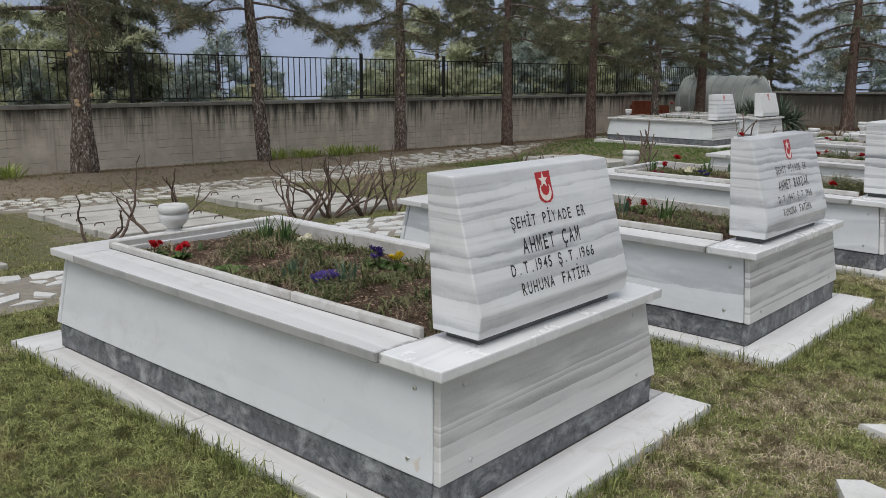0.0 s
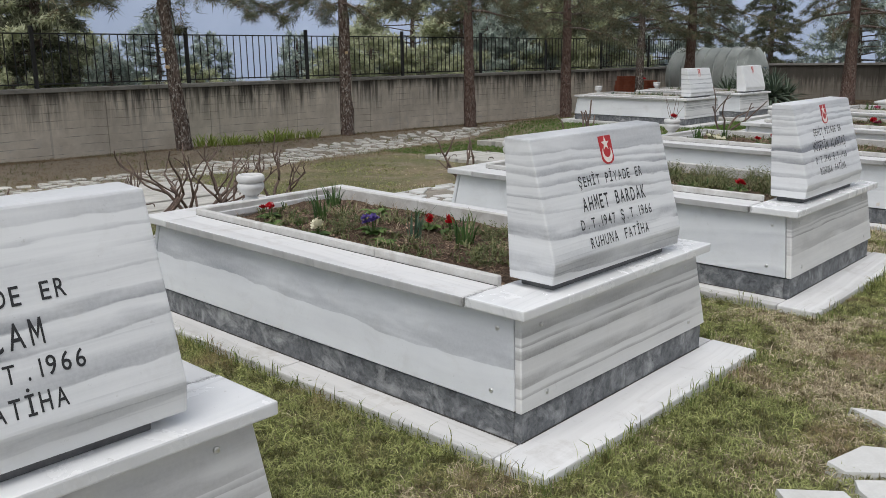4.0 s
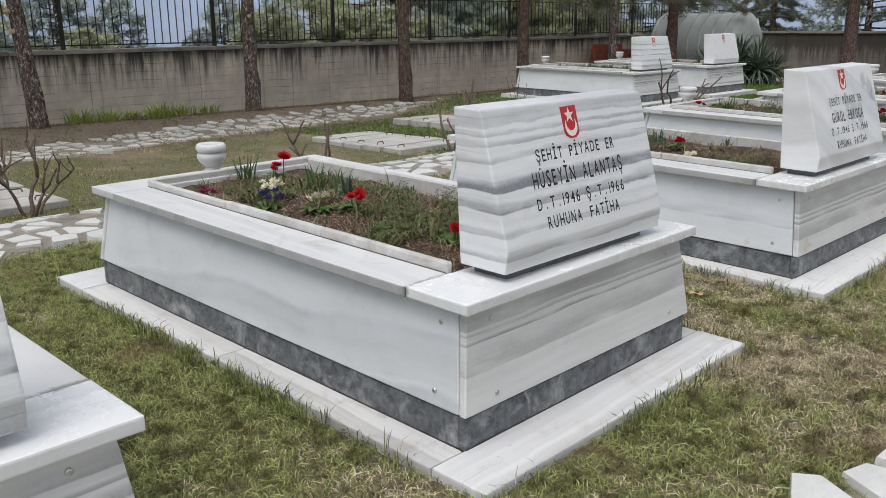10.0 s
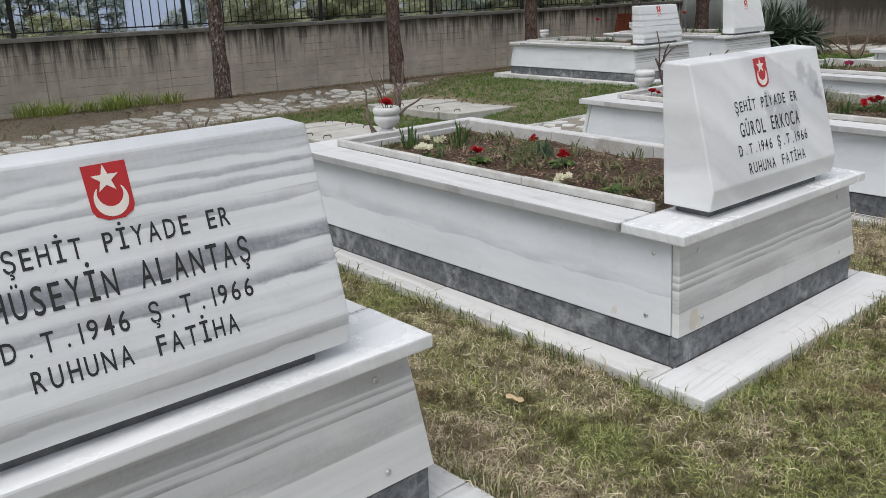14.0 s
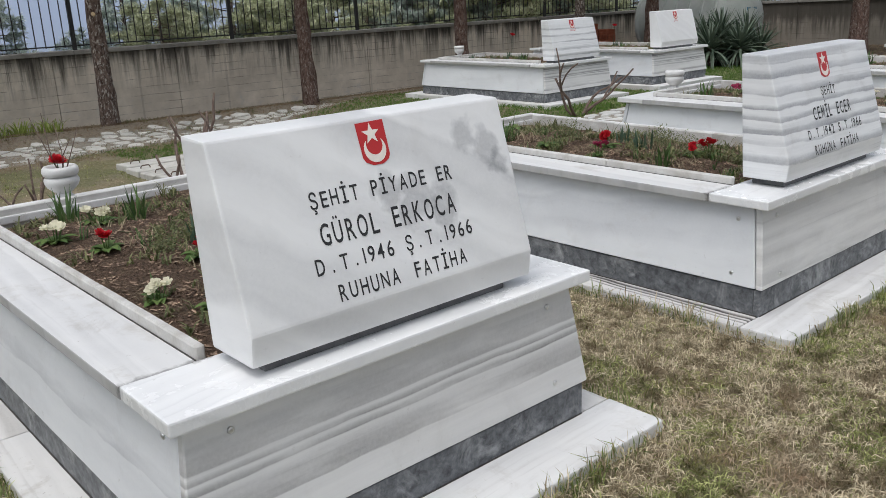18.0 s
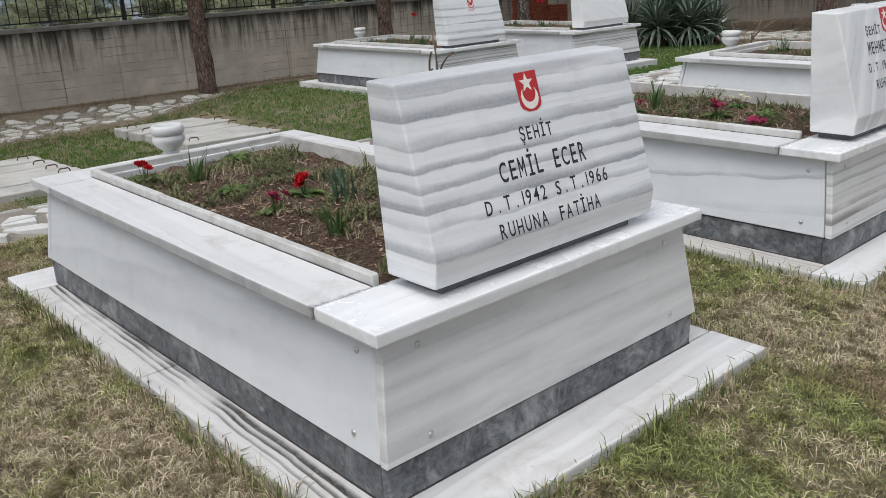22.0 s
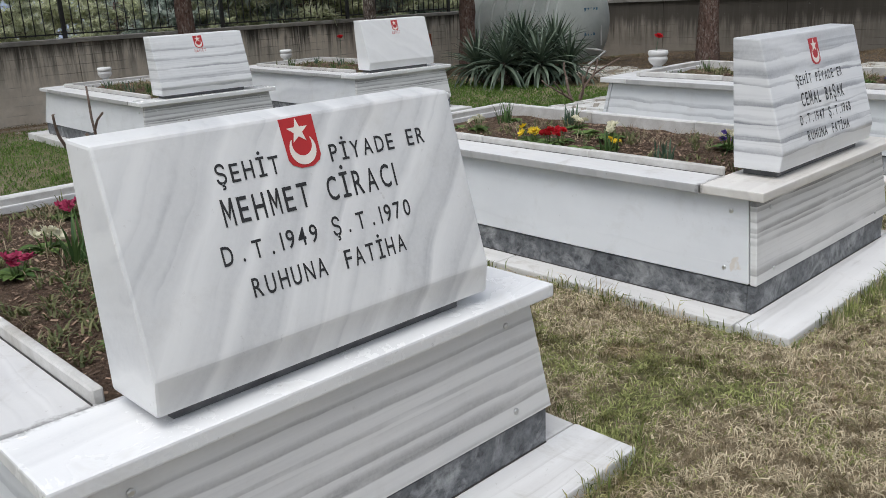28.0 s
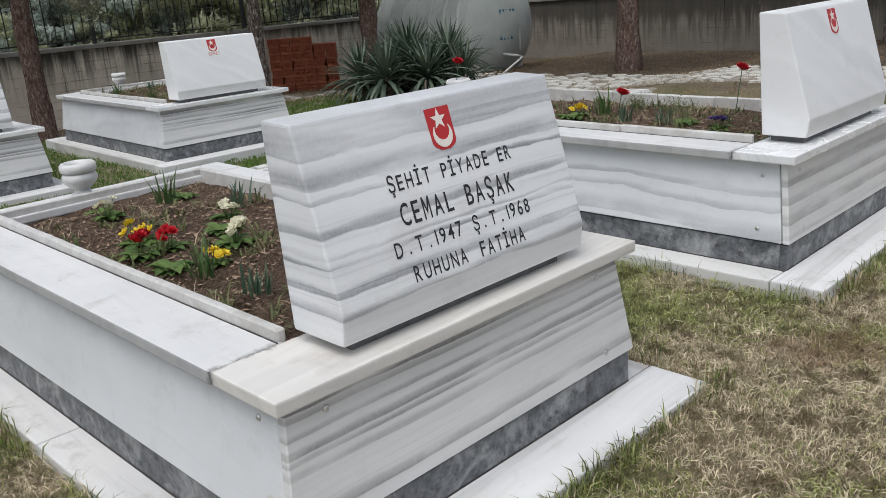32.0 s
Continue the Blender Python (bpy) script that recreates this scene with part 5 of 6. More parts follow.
pine(-13.30, 6.35, 6.2, 0.185, (0, 0.01), 2.3, 7)
pine(-13.13, 9.72, 6.2, 0.125, (0.02, -0.10), 2.5, 2)
pine(-13.29, 13.48, 6.2, 0.13, (0, -0.01), 2.5, 1)
pine(-12.98, 16.89, 6.2, 0.135, (0, -0.03), 2.5, 0, M_BARK_RED)
pine(-12.76, 20.32, 6.2, 0.145, (0, -0.01), 2.2, 0, M_BARK_RED)
pine(-12.72, 23.83, 6.2, 0.125, (0, 0))
pine(-12.20, 25.75, 6.2, 0.17, (0, 0), 2.15, 0, M_BARK_RED)
pine(-8.43, 27.93, 6.2, 0.19, (0, 0), 2.15, 0, M_BARK_RED)
pine(-5.3, 30.5, 6.2, 0.19, (0, 0))

SPRUCE = "bushy blue-green spruce on the slope outside the railing"
PALE = "bushy pale green conifer on the slope outside the railing"
sp = [tree(at_ground(-18.0, 12.05), 3.15, 0.09, 0.05, 1.75, M_SPRUCE, SPRUCE, "spruce_tree", 62, tuft=0.19, count=6, sag=0.04, density=1.25, wide=0.024, flat=0.7, bare=0.45),
      tree(at_ground(-17.6, 6.4), 3.3, 0.10, 0.05, 2.0, M_SPRUCE_PALE, PALE, "conifer_tree", 62, tuft=0.20, count=6, sag=0.06, density=1.2, wide=0.024, cone=False, flat=0.7, bare=0.45),
      tree(at_ground(-17.2, 9.1), 6.5, 0.13, 0.1, 1.7, M_NEEDLE, "tall dark pine growing outside the railing", "pine_tree", 100, tuft=0.17, count=11, sag=0.3, density=1.4, wide=0.012)]
OUTER = [(1, -17.4, 4.2, 1.0), (1, -17.6, 8.3, 1.05), (1, -19.6, 9.9, 1.15), (0, -17.0, 10.4, 0.62), (0, -17.8, 13.2, 0.84), (0, -17.6, 15.6, 0.85), (0, -17.2, 16.7, 0.8), (1, -17.4, 17.9, 0.85), (1, -17.0, 18.8, 0.7), (2, -18.2, 22.4, 0.8),
         (0, -17.2, 21.3, 0.75), (0, -17.0, 22.2, 1.0), (0, -17.2, 23.2, 1.25), (2, -18.6, 25.6, 0.9), (1, -17.0, 24.9, 1.15), (1, -17.0, 26.8, 1.25), (0, -17.2, 28.6, 1.4), (2, -18.6, 31.2, 1.0), (0, -17.0, 31.2, 1.6),
         (1, -21.0, 5.5, 1.3), (0, -21.6, 12.9, 0.7), (0, -20.4, 18.0, 0.75), (1, -20.5, 22.6, 1.5), (2, -22.0, 29.0, 1.1), (0, -20.0, 0.6, 1.5), (1, -17.6, -2.0, 1.4),
         (2, -13.5, 34.6, 1.0), (0, -10.6, 35.2, 1.5), (2, -7.6, 34.8, 1.05), (0, -4.6, 35.4, 1.5), (2, -1.5, 35.0, 1.0), (1, -26.0, 36.0, 1.9), (0, -15.8, 34.0, 1.5)]
# lower young conifers close behind the railing
OUTER += [(k % 2, -16.15 + 0.35 * math.sin(k * 2.1), 3.2 + 1.75 * k + 0.4 * math.sin(k * 1.3), 0.56 + 0.10 * math.sin(k * 3.7)) for k in range(16)]
OUTER += [((0, 0, 1)[k % 3], -16.9 + 0.4 * math.sin(k * 1.7), 8.6 + 1.55 * k + 0.3 * math.sin(k * 2.3), (0.72 if k > 5 else 0.52) + 0.10 * math.sin(k * 2.9)) for k in range(12) if k not in (3, 7)]
for kind, x, y, s in OUTER:
    c = copy_thing(sp[kind], at_ground(x, y, rnd.uniform(0, 360)))
    c.scale = (s, s, s)


# ---- rose bushes, pruned and leafless ----
def rose_bush(m, tall, stems, twigs=2, label="pruned leafless rose bush with thick thorny brown stems"):
    t = thing("rose_bush", m, label, "shrub", "rose bushes behind the graves")
    for k in range(stems):
        ang = 2 * math.pi * k / stems + rnd.uniform(-.5, .5)
        bm = bmesh.new()

        def grow(p, d, l, r, depth):
            pts, rad = [p.copy()], [r]
            for i in range(4):
                d = (d + Vector((rnd.uniform(-1, 1), rnd.uniform(-1, 1), rnd.uniform(-.4, .7))) * 0.34).normalized()
                p = p + d * l / 4
                pts.append(p.copy())
                rad.append(r * (1 - 0.07 * (i + 1)))
            tube(bm, pts, rad, 6)
            for i in range(1, 5):
                if rnd.random() < 0.5:
                    s = d.cross(Vector((rnd.uniform(-1, 1), rnd.uniform(-1, 1), rnd.uniform(-1, 1)))).normalized()
                    tube(bm, [pts[i], pts[i] + s * (rad[i] + 0.012)], [0.004, 0.0008], 4)
            if depth > 0:
                for _ in range(rnd.choice((1, 2, 2))):
                    dd = (d + Vector((rnd.uniform(-1, 1), rnd.uniform(-1, 1), rnd.uniform(-.1, .8))) * 0.75).normalized()
                    grow(pts[-1 - rnd.choice((0, 0, 1))], dd, l * rnd.uniform(0.5, 0.85), rad[-1] * 0.85, depth - 1)

        grow(Vector((0.04 * math.cos(ang), 0.04 * math.sin(ang), -0.04)), Vector((math.cos(ang) * 0.9, math.sin(ang) * 0.9, 1)).normalized(), tall * rnd.uniform(0.36, 0.55), rnd.uniform(0.016, 0.022), twigs)
        part("stem", bm, M_TWIG, t)
    return t


for x, y, s, n in ((-7.65, 6.1, 0.95, 6), (-7.7, 6.6, 1.05, 7), (-7.6, 7.05, 0.95, 6), (-7.55, 7.5, 0.8, 4), (-7.52, 3.7, 0.95, 3), (-7.5, 4.3, 0.85, 3), (-6.35, 11.5, 0.95, 5), (-7.6, 10.6, 0.85, 4), (-6.75, 16.6, 1.15, 4), (-6.9, 22.3, 0.9, 4)):
    rose_bush(at_ground(x, y), s, n, 1 if y > 10 else 2)

# ---- sword-leaved yucca ----
def sword(l, w, bendv, seed):
    r = random.Random(seed)
    vs, fs = [], []
    n = 7
    for i in range(n + 1):
        f = i / n
        ww = w * (0.65 + 0.6 * math.sin(math.pi * min(1, f * 0.8 + 0.12))) * (1 - f ** 4) + 0.0015
        x = l * f * (1 - 0.10 * bendv * f)
        z = l * 0.10 * f - bendv * l * 0.42 * f ** 3
        vs += [(x, -ww, z + ww * 0.45), (x, 0, z), (x, ww, z + ww * 0.45)]
    for i in range(n):
        a = i * 3
        fs += [(a, a + 3, a + 4, a + 1), (a + 1, a + 4, a + 5, a + 2)]
    return arrays("leaf", vs, fs, M_YUCCA, True)


def yucca(m, heads, label):
    t = thing("yucca", m, label, "plant")
    leaves = [sword(rnd.uniform(0.52, 0.72), rnd.uniform(0.015, 0.022), b, i) for i, b in enumerate((0.05, 0.2, 0.4, 0.65, 0.9, 1.2))]
    for hx_, hy_, hz_, n in heads:
        part("stalk", tube(bmesh.new(), [(hx_ * 0.6, hy_ * 0.6, -0.05), (hx_, hy_, hz_ * 0.6), (hx_, hy_, hz_ + 0.08)], [0.07, 0.065, 0.05], 8), M_BARK, t, "short brown stalk")
        for k in range(n):
            f = (k + 0.5) / n
            pitch = 66 - 100 * f + rnd.uniform(-8, 8)
            o = part("leaf", leaves[min(5, max(0, int(f * 6 + rnd.uniform(-.8, .8))))], M_YUCCA, t)
            o.matrix_local = pose(hx_, hy_, hz_ + 0.10 - 0.12 * f) @ pose(0, 0, 0, 0, 0, k * 137.5 + rnd.uniform(-10, 10)) @ pose(0, 0, 0, rnd.uniform(-14, 14), -pitch, 0)
    return t


yucca(at_ground(-9.52, 24.25), [(0, 0, 0.50, 120), (-0.5, 0.25, 0.40, 100), (0.5, -0.15, 0.30, 100), (0.25, 0.5, 0.44, 96), (-0.6, -0.4, 0.26, 90), (0.1, -0.55, 0.30, 90), (-0.25, 0.7, 0.25, 70), (0.65, 0.35, 0.22, 70)], "large yucca clump with stiff grey-green sword leaves")

# ---- water tank ----
tank = thing("water_tank", pose(-12.47, 28.0, ground_z(-12.5, 28.0) + 0.92), "pale green-grey ribbed fibreglass water tank lying on its side", "tank")
R, HALF = 0.86, 1.25
prof = [(0.0, -HALF - 0.34), (0.30, -HALF - 0.31), (0.58, -HALF - 0.20), (0.77, -HALF - 0.06), (R, -HALF), (R, HALF), (0.77, HALF + 0.06), (0.58, HALF + 0.20), (0.30, HALF + 0.31), (0.004, HALF + 0.34)]
prof[0] = (0.004, prof[0][1])
body = part("shell", lathe(prof, 44), M_TANK, tank)
body.matrix_local = pose(0, 0, 0, 0, 90, 0)
for i in range(7):
    x = -HALF + 0.08 + i * 0.36
    rib = part("rib", lathe([(R - 0.01, -0.035), (R + 0.035, -0.02), (R + 0.035, 0.02), (R - 0.01, 0.035)], 44), M_TANK, tank)
    rib.matrix_local = pose(x, 0, 0, 0, 90, 0)
seam = part("seam", lathe([(R + 0.002, -0.012), (R + 0.018, -0.008), (R + 0.018, 0.008), (R + 0.002, 0.012)], 44), M_TANK, tank)
seam.matrix_local = pose(HALF - 0.02, 0, 0, 0, 90, 0)
# unreadable stencilled lines on the domed end
for k, (z, n) in enumerate(((0.22, 5), (-0.20, 4))):
    for i in range(n):
        y = -0.30 + i * 0.075
        depth = HALF + 0.345 - 0.40 * (y * y + z * z)
        o = part("stencil_bar", box(-0.004, 0.012, -0.025, 0.025, -0.05, 0.05), M_BLUE, tank, "faded blue stencil mark")
        o.matrix_local = pose(depth - 0.02, y, z)
for x in (-1.1, 1.1):
    part("cradle", box(x - 0.12, x + 0.12, -0.6, 0.6, -0.95, -0.60, 0.01), M_SLAB, tank, "concrete cradle block")
part("outlet_pipe", tube(bmesh.new(), [(HALF + 0.2, -0.2, -0.50), (HALF + 0.55, -0.25, -0.52), (HALF + 0.72, -0.25, -0.54), (HALF + 0.45, -0.5, -0.82), (HALF + 0.15, -0.75, -0.84)], [0.022] * 5, 8), M_PIPE, tank, "white plastic outlet pipe")
part("down_pipe", tube(bmesh.new(), [(HALF + 0.12, 0.30, 0.72), (HALF + 0.24, 0.22, 0.4), (HALF + 0.36, 0.1, -0.45)], [0.018] * 3, 8), M_PIPE, tank, "white plastic down pipe")

# ---- stack of hollow bricks ----
stack = thing("brick_stack", pose(-13.75, 25.4, ground_z(-13.75, 25.4), 0, 0, 50), "leaning stack of orange hollow clay bricks", "brick stack")


def hollow_brick():
    bm = bmesh.new()
    w, h, l = 0.095, 0.0675, 0.095
    part_ = box(-w, w, -l, l, 0, 2 * h, 0.003)
    part_.to_mesh(tmp := bpy.data.meshes.new("brick"))
    part_.free()
    bm.from_mesh(tmp)
    front = [f for f in bm.faces if f.normal.y < -0.9 and f.calc_area() > 0.01]
    r = bmesh.ops.inset_individual(bm, faces=front, thickness=0.012)
    bmesh.ops.subdivide_edges(bm, edges=list(front[0].edges), cuts=1, use_grid_fill=True)
    cells = [f for f in bm.faces if f.normal.y < -0.9 and 0.0008 < f.calc_area() < 0.009 and abs(f.calc_center_median().x) < 0.08 and 0.015 < f.calc_center_median().z < 0.12]
    bmesh.ops.inset_individual(bm, faces=cells, thickness=0.005, depth=-0.03)
    bpy.data.meshes.remove(tmp)
    me = bpy.data.meshes.new("brick")
    bm.to_mesh(me)
    bm.free()
    me.materials.append(M_BRICK)
    return me


BM = hollow_brick()
for layer in range(7):
    for i in range(6):
        for dpt in range(2):
            if layer == 6 and (i > 3 or dpt):
                continue
            o = part("brick", BM, M_BRICK, stack)
            o.matrix_local = pose(-0.50 + i * 0.2 + rnd.uniform(-.02, .02), dpt * 0.205 + rnd.uniform(-.02, .02), layer * 0.1375, 0, 0, rnd.uniform(-6, 6))

# ---- iris clumps by the wall ----
def blades(n, l, w, spread, lean, mat, name="leaf", arch=0.5):
    vs, fs = [], []
    for _ in range(n):
        a, b = rnd.uniform(0, 2 * math.pi), rnd.uniform(0, spread)
        p = Vector((b * math.cos(a), b * math.sin(a), -0.01))
        ang = a + rnd.uniform(-1.2, 1.2)
        d = Vector((math.cos(ang), math.sin(ang), 0))
        s = Vector((-d.y, d.x, 0))
        ln, le = l * rnd.uniform(0.55, 1.1), lean * rnd.uniform(0.2, 1.2)
        base = len(vs)
        for i in range(5):
            f = i / 4
            q = p + d * (le * ln * f * f) + Vector((0, 0, ln * (f - arch * le * 0.5 * f * f * f)))
            ww = w * (1 - 0.75 * f ** 2) * (0.02 if i == 4 else 1)
            vs += [tuple(q - s * ww), tuple(q + s * ww)]
        for i in range(4):
            k = base + 2 * i
            fs.append((k, k + 1, k + 3, k + 2))
    return arrays(name, vs, fs, mat, True)


iris_meshes = [blades(70, 0.33, 0.013, 0.26, 0.9, M_IRIS) for _ in range(3)]
for x, y, s in [(-13.9, 10.65, 1), (-13.7, 11.05, .9), (-13.75, 11.45, .8), (-13.5, 11.8, 1.0), (-13.6, 12.25, .9), (-13.4, 12.6, .75), (-13.6, 4.9, 1.0), (-13.3, 5.2, .9), (-13.7, 4.4, .8), (-13.3, 10.8, .6), (-13.2, 11.6, .7)]:
    t = thing("iris_clump", at_ground(x, y, rnd.uniform(0, 360)), "clump of fresh yellow-green iris leaves at the wall's foot", "plant", "iris clumps by the wall")
    t.scale = (s, s, s)
    part("leaves", iris_meshes[rnd.randrange(3)], M_IRIS, t)


# ---- plants in the beds ----
def leaf_rosette(n, l, w, mat, name="leaves"):
    vs, fs = [], []
    for k in range(n):
        a = k * 2.4 + rnd.uniform(-.3, .3)
        d = Vector((math.cos(a), math.sin(a), 0))
        s = Vector((-d.y, d.x, 0))
        ln = l * rnd.uniform(0.6, 1.1)
        lift = rnd.uniform(0.25, 0.9)
        base = len(vs)
        for i in range(5):
            f = i / 4
            q = d * ln * f + Vector((0, 0, lift * ln * (f - 0.75 * f * f) + 0.004))
            ww = w * (0.25, 0.8, 1.0, 0.75, 0.06)[i]
            vs += [tuple(q - s * ww + Vector((0, 0, ww * 0.35))), tuple(q), tuple(q + s * ww + Vector((0, 0, ww * 0.35)))]
        for i in range(4):
            b = base + 3 * i
            fs += [(b, b + 3, b + 4, b + 1), (b + 1, b + 4, b + 5, b + 2)]
    return arrays(name, vs, fs, mat, True)


def bloom(r, mat, layers=2, petals=5, cup=0.35):
    """A head of petals round one heart."""
    vs, fs = [(0, 0, 0)], []
    for lay in range(layers):
        rr = r * (1 - 0.28 * lay)
        for k in range(petals):
            a = 2 * math.pi * (k + 0.5 * lay) / petals + rnd.uniform(-.1, .1)
            d, s = Vector((math.cos(a), math.sin(a), 0)), Vector((-math.sin(a), math.cos(a), 0))
            b = len(vs)
            z = lay * r * 0.18
            c = cup + 0.35 * lay
            vs += [tuple(d * rr * 0.55 - s * rr * 0.42 + Vector((0, 0, z + rr * c * 0.4))), tuple(d * rr - s * rr * 0.22 + Vector((0, 0, z + rr * c * rnd.uniform(.7, 1.1)))),
                   tuple(d * rr + s * rr * 0.22 + Vector((0, 0, z + rr * c * rnd.uniform(.7, 1.1)))), tuple(d * rr * 0.55 + s * rr * 0.42 + Vector((0, 0, z + rr * c * 0.4)))]
            fs.append((0, b, b + 1, b + 2))
            fs.append((0, b + 2, b + 3, b + 3))
    me = bpy.data.meshes.new("bloom")
    me.from_pydata(vs, [], [f if f[2] != f[3] else f[:3] for f in fs])
    me.materials.append(mat)
    return me


PETALS = {"red": M_CARNATION, "white": M_PETAL_WHITE, "yellow": M_PETAL_YELLOW, "purple": M_PETAL_PURPLE, "pink": M_PETAL_PINK}
ROSETTES = [leaf_rosette(17, 0.075, 0.017, M_PRIM) for _ in range(4)]
BLOOMS = {c: [bloom(0.020 if c != "red" else 0.021, mt, 2 if c != "red" else 4, 5 if c != "red" else 7, 0.35 if c != "red" else 0.6) for _ in range(2)] for c, mt in PETALS.items()}
FLOWER_WORDS = {"red": "low plant with ruffled bright red blooms in the bed", "white": "primrose with cream white blooms among green leaves", "yellow": "primrose with yellow blooms among green leaves",
                "purple": "pansy with dark purple blooms in the bed", "pink": "primrose with magenta blooms among green leaves"}


def flowers(m, c):
    t = thing({"purple": "pansy", "red": "red_flower"}.get(c, "primrose"), m, FLOWER_WORDS[c], "flower", "flowers in the beds")
    part("leaves", ROSETTES[rnd.randrange(4)], M_PRIM, t)
    for k in range(6 if c != "red" else 4):
        a, r = rnd.uniform(0, 6.28), rnd.uniform(0.0, 0.048 if c != "red" else 0.034)
        x, y, z = r * math.cos(a), r * math.sin(a), rnd.uniform(0.045, 0.07)
        b = part("bloom", BLOOMS[c][rnd.randrange(2)], PETALS[c], t)
        b.matrix_local = pose(x, y, z, rnd.uniform(-30, 30), rnd.uniform(-5, 50), rnd.uniform(0, 90))
        part("stem", tube(bmesh.new(), [(x * .3, y * .3, 0), (x, y, z + 0.002)], [0.002, 0.0018], 4), M_PRIM, t)
    return t


def carnation(m, tall):
    t = thing("carnation", m, "single red artificial carnation on a thin green stem", "flower", "flowers in the beds")
    part("stem", tube(bmesh.new(), [(0, 0, -0.02), (0.012, 0.008, tall * 0.5), (0.03, 0.0, tall)], [0.003, 0.0028, 0.0025], 5), M_BULB_DARK, t)
    for k in range(2):
        o = part("bloom", bloom(0.04 - 0.01 * k, M_CARNATION, 4, 8, 0.7), M_CARNATION, t)
        o.matrix_local = pose(0.03, 0, tall - 0.005 + 0.008 * k, rnd.uniform(-20, 20), 15, 0)
    return t


BULB_MESH = [blades(20, 0.15, 0.005, 0.045, 0.45, M_BULB) for _ in range(3)]
DARK_MESH = [blades(18, 0.12, 0.006, 0.05, 0.35, M_BULB_DARK) for _ in range(3)]
TALL_MESH = [blades(16, 0.165, 0.0065, 0.035, 0.4, M_BULB_DARK) for _ in range(2)]


def herb(stems, tall, spread):
    """A low bushy herb: upright fuzzy stems set with tiny leaves."""
    vs, fs = [], []
    for k in range(stems):
        a, r = k * 2.4, spread * math.sqrt((k + 0.5) / stems)
        foot = Vector((0.35 * r * math.cos(a), 0.35 * r * math.sin(a), -0.01))
        tip = Vector((r * math.cos(a), r * math.sin(a), tall * rnd.uniform(0.65, 1.1) * (1 - 0.35 * (r / spread) ** 2)))
        for i in range(22):
            q = foot.lerp(tip, (i + 2) / 24)
            b = rnd.uniform(0, 6.28)
            d = Vector((math.cos(b), math.sin(b), rnd.uniform(0.1, 0.9))).normalized()
            side = d.cross(Vector((rnd.uniform(-1, 1), rnd.uniform(-1, 1), 0.6))).normalized() * 0.0022
            n, l = len(vs), rnd.uniform(0.008, 0.016)
            vs += [tuple(q), tuple(q + d * l * 0.5 + side), tuple(q + d * l), tuple(q + d * l * 0.5 - side)]
            fs.append((n, n + 1, n + 2, n + 3))
    return arrays("leaves", vs, fs, M_HERB)


HERB_MESH = [herb(26, 0.10, 0.085) for _ in range(3)]


def clump(m, kind):
    mesh, mat, words, name = {"bulb": (BULB_MESH[rnd.randrange(3)], M_BULB, "tuft of young green bulb leaves in the bed", "bulb_plant"),
                              "dark": (DARK_MESH[rnd.randrange(3)], M_BULB_DARK, "tuft of dark blue-green bulb leaves in the bed", "bulb_plant"),
                              "tall": (TALL_MESH[rnd.randrange(2)], M_BULB_DARK, "tall clump of narrow daffodil leaves in the bed", "daffodil_plant"),
                              "herb": (HERB_MESH[rnd.randrange(3)], M_HERB, "low bushy grey-green herb in the bed", "herb"),
                              "prim": (ROSETTES[rnd.randrange(4)], M_PRIM, "low green primrose without blooms in the bed", "primrose")}[kind]
    t = thing(name, m, words, "plant", "plants in the beds")
    part("leaves", mesh, mat, t)
    return t


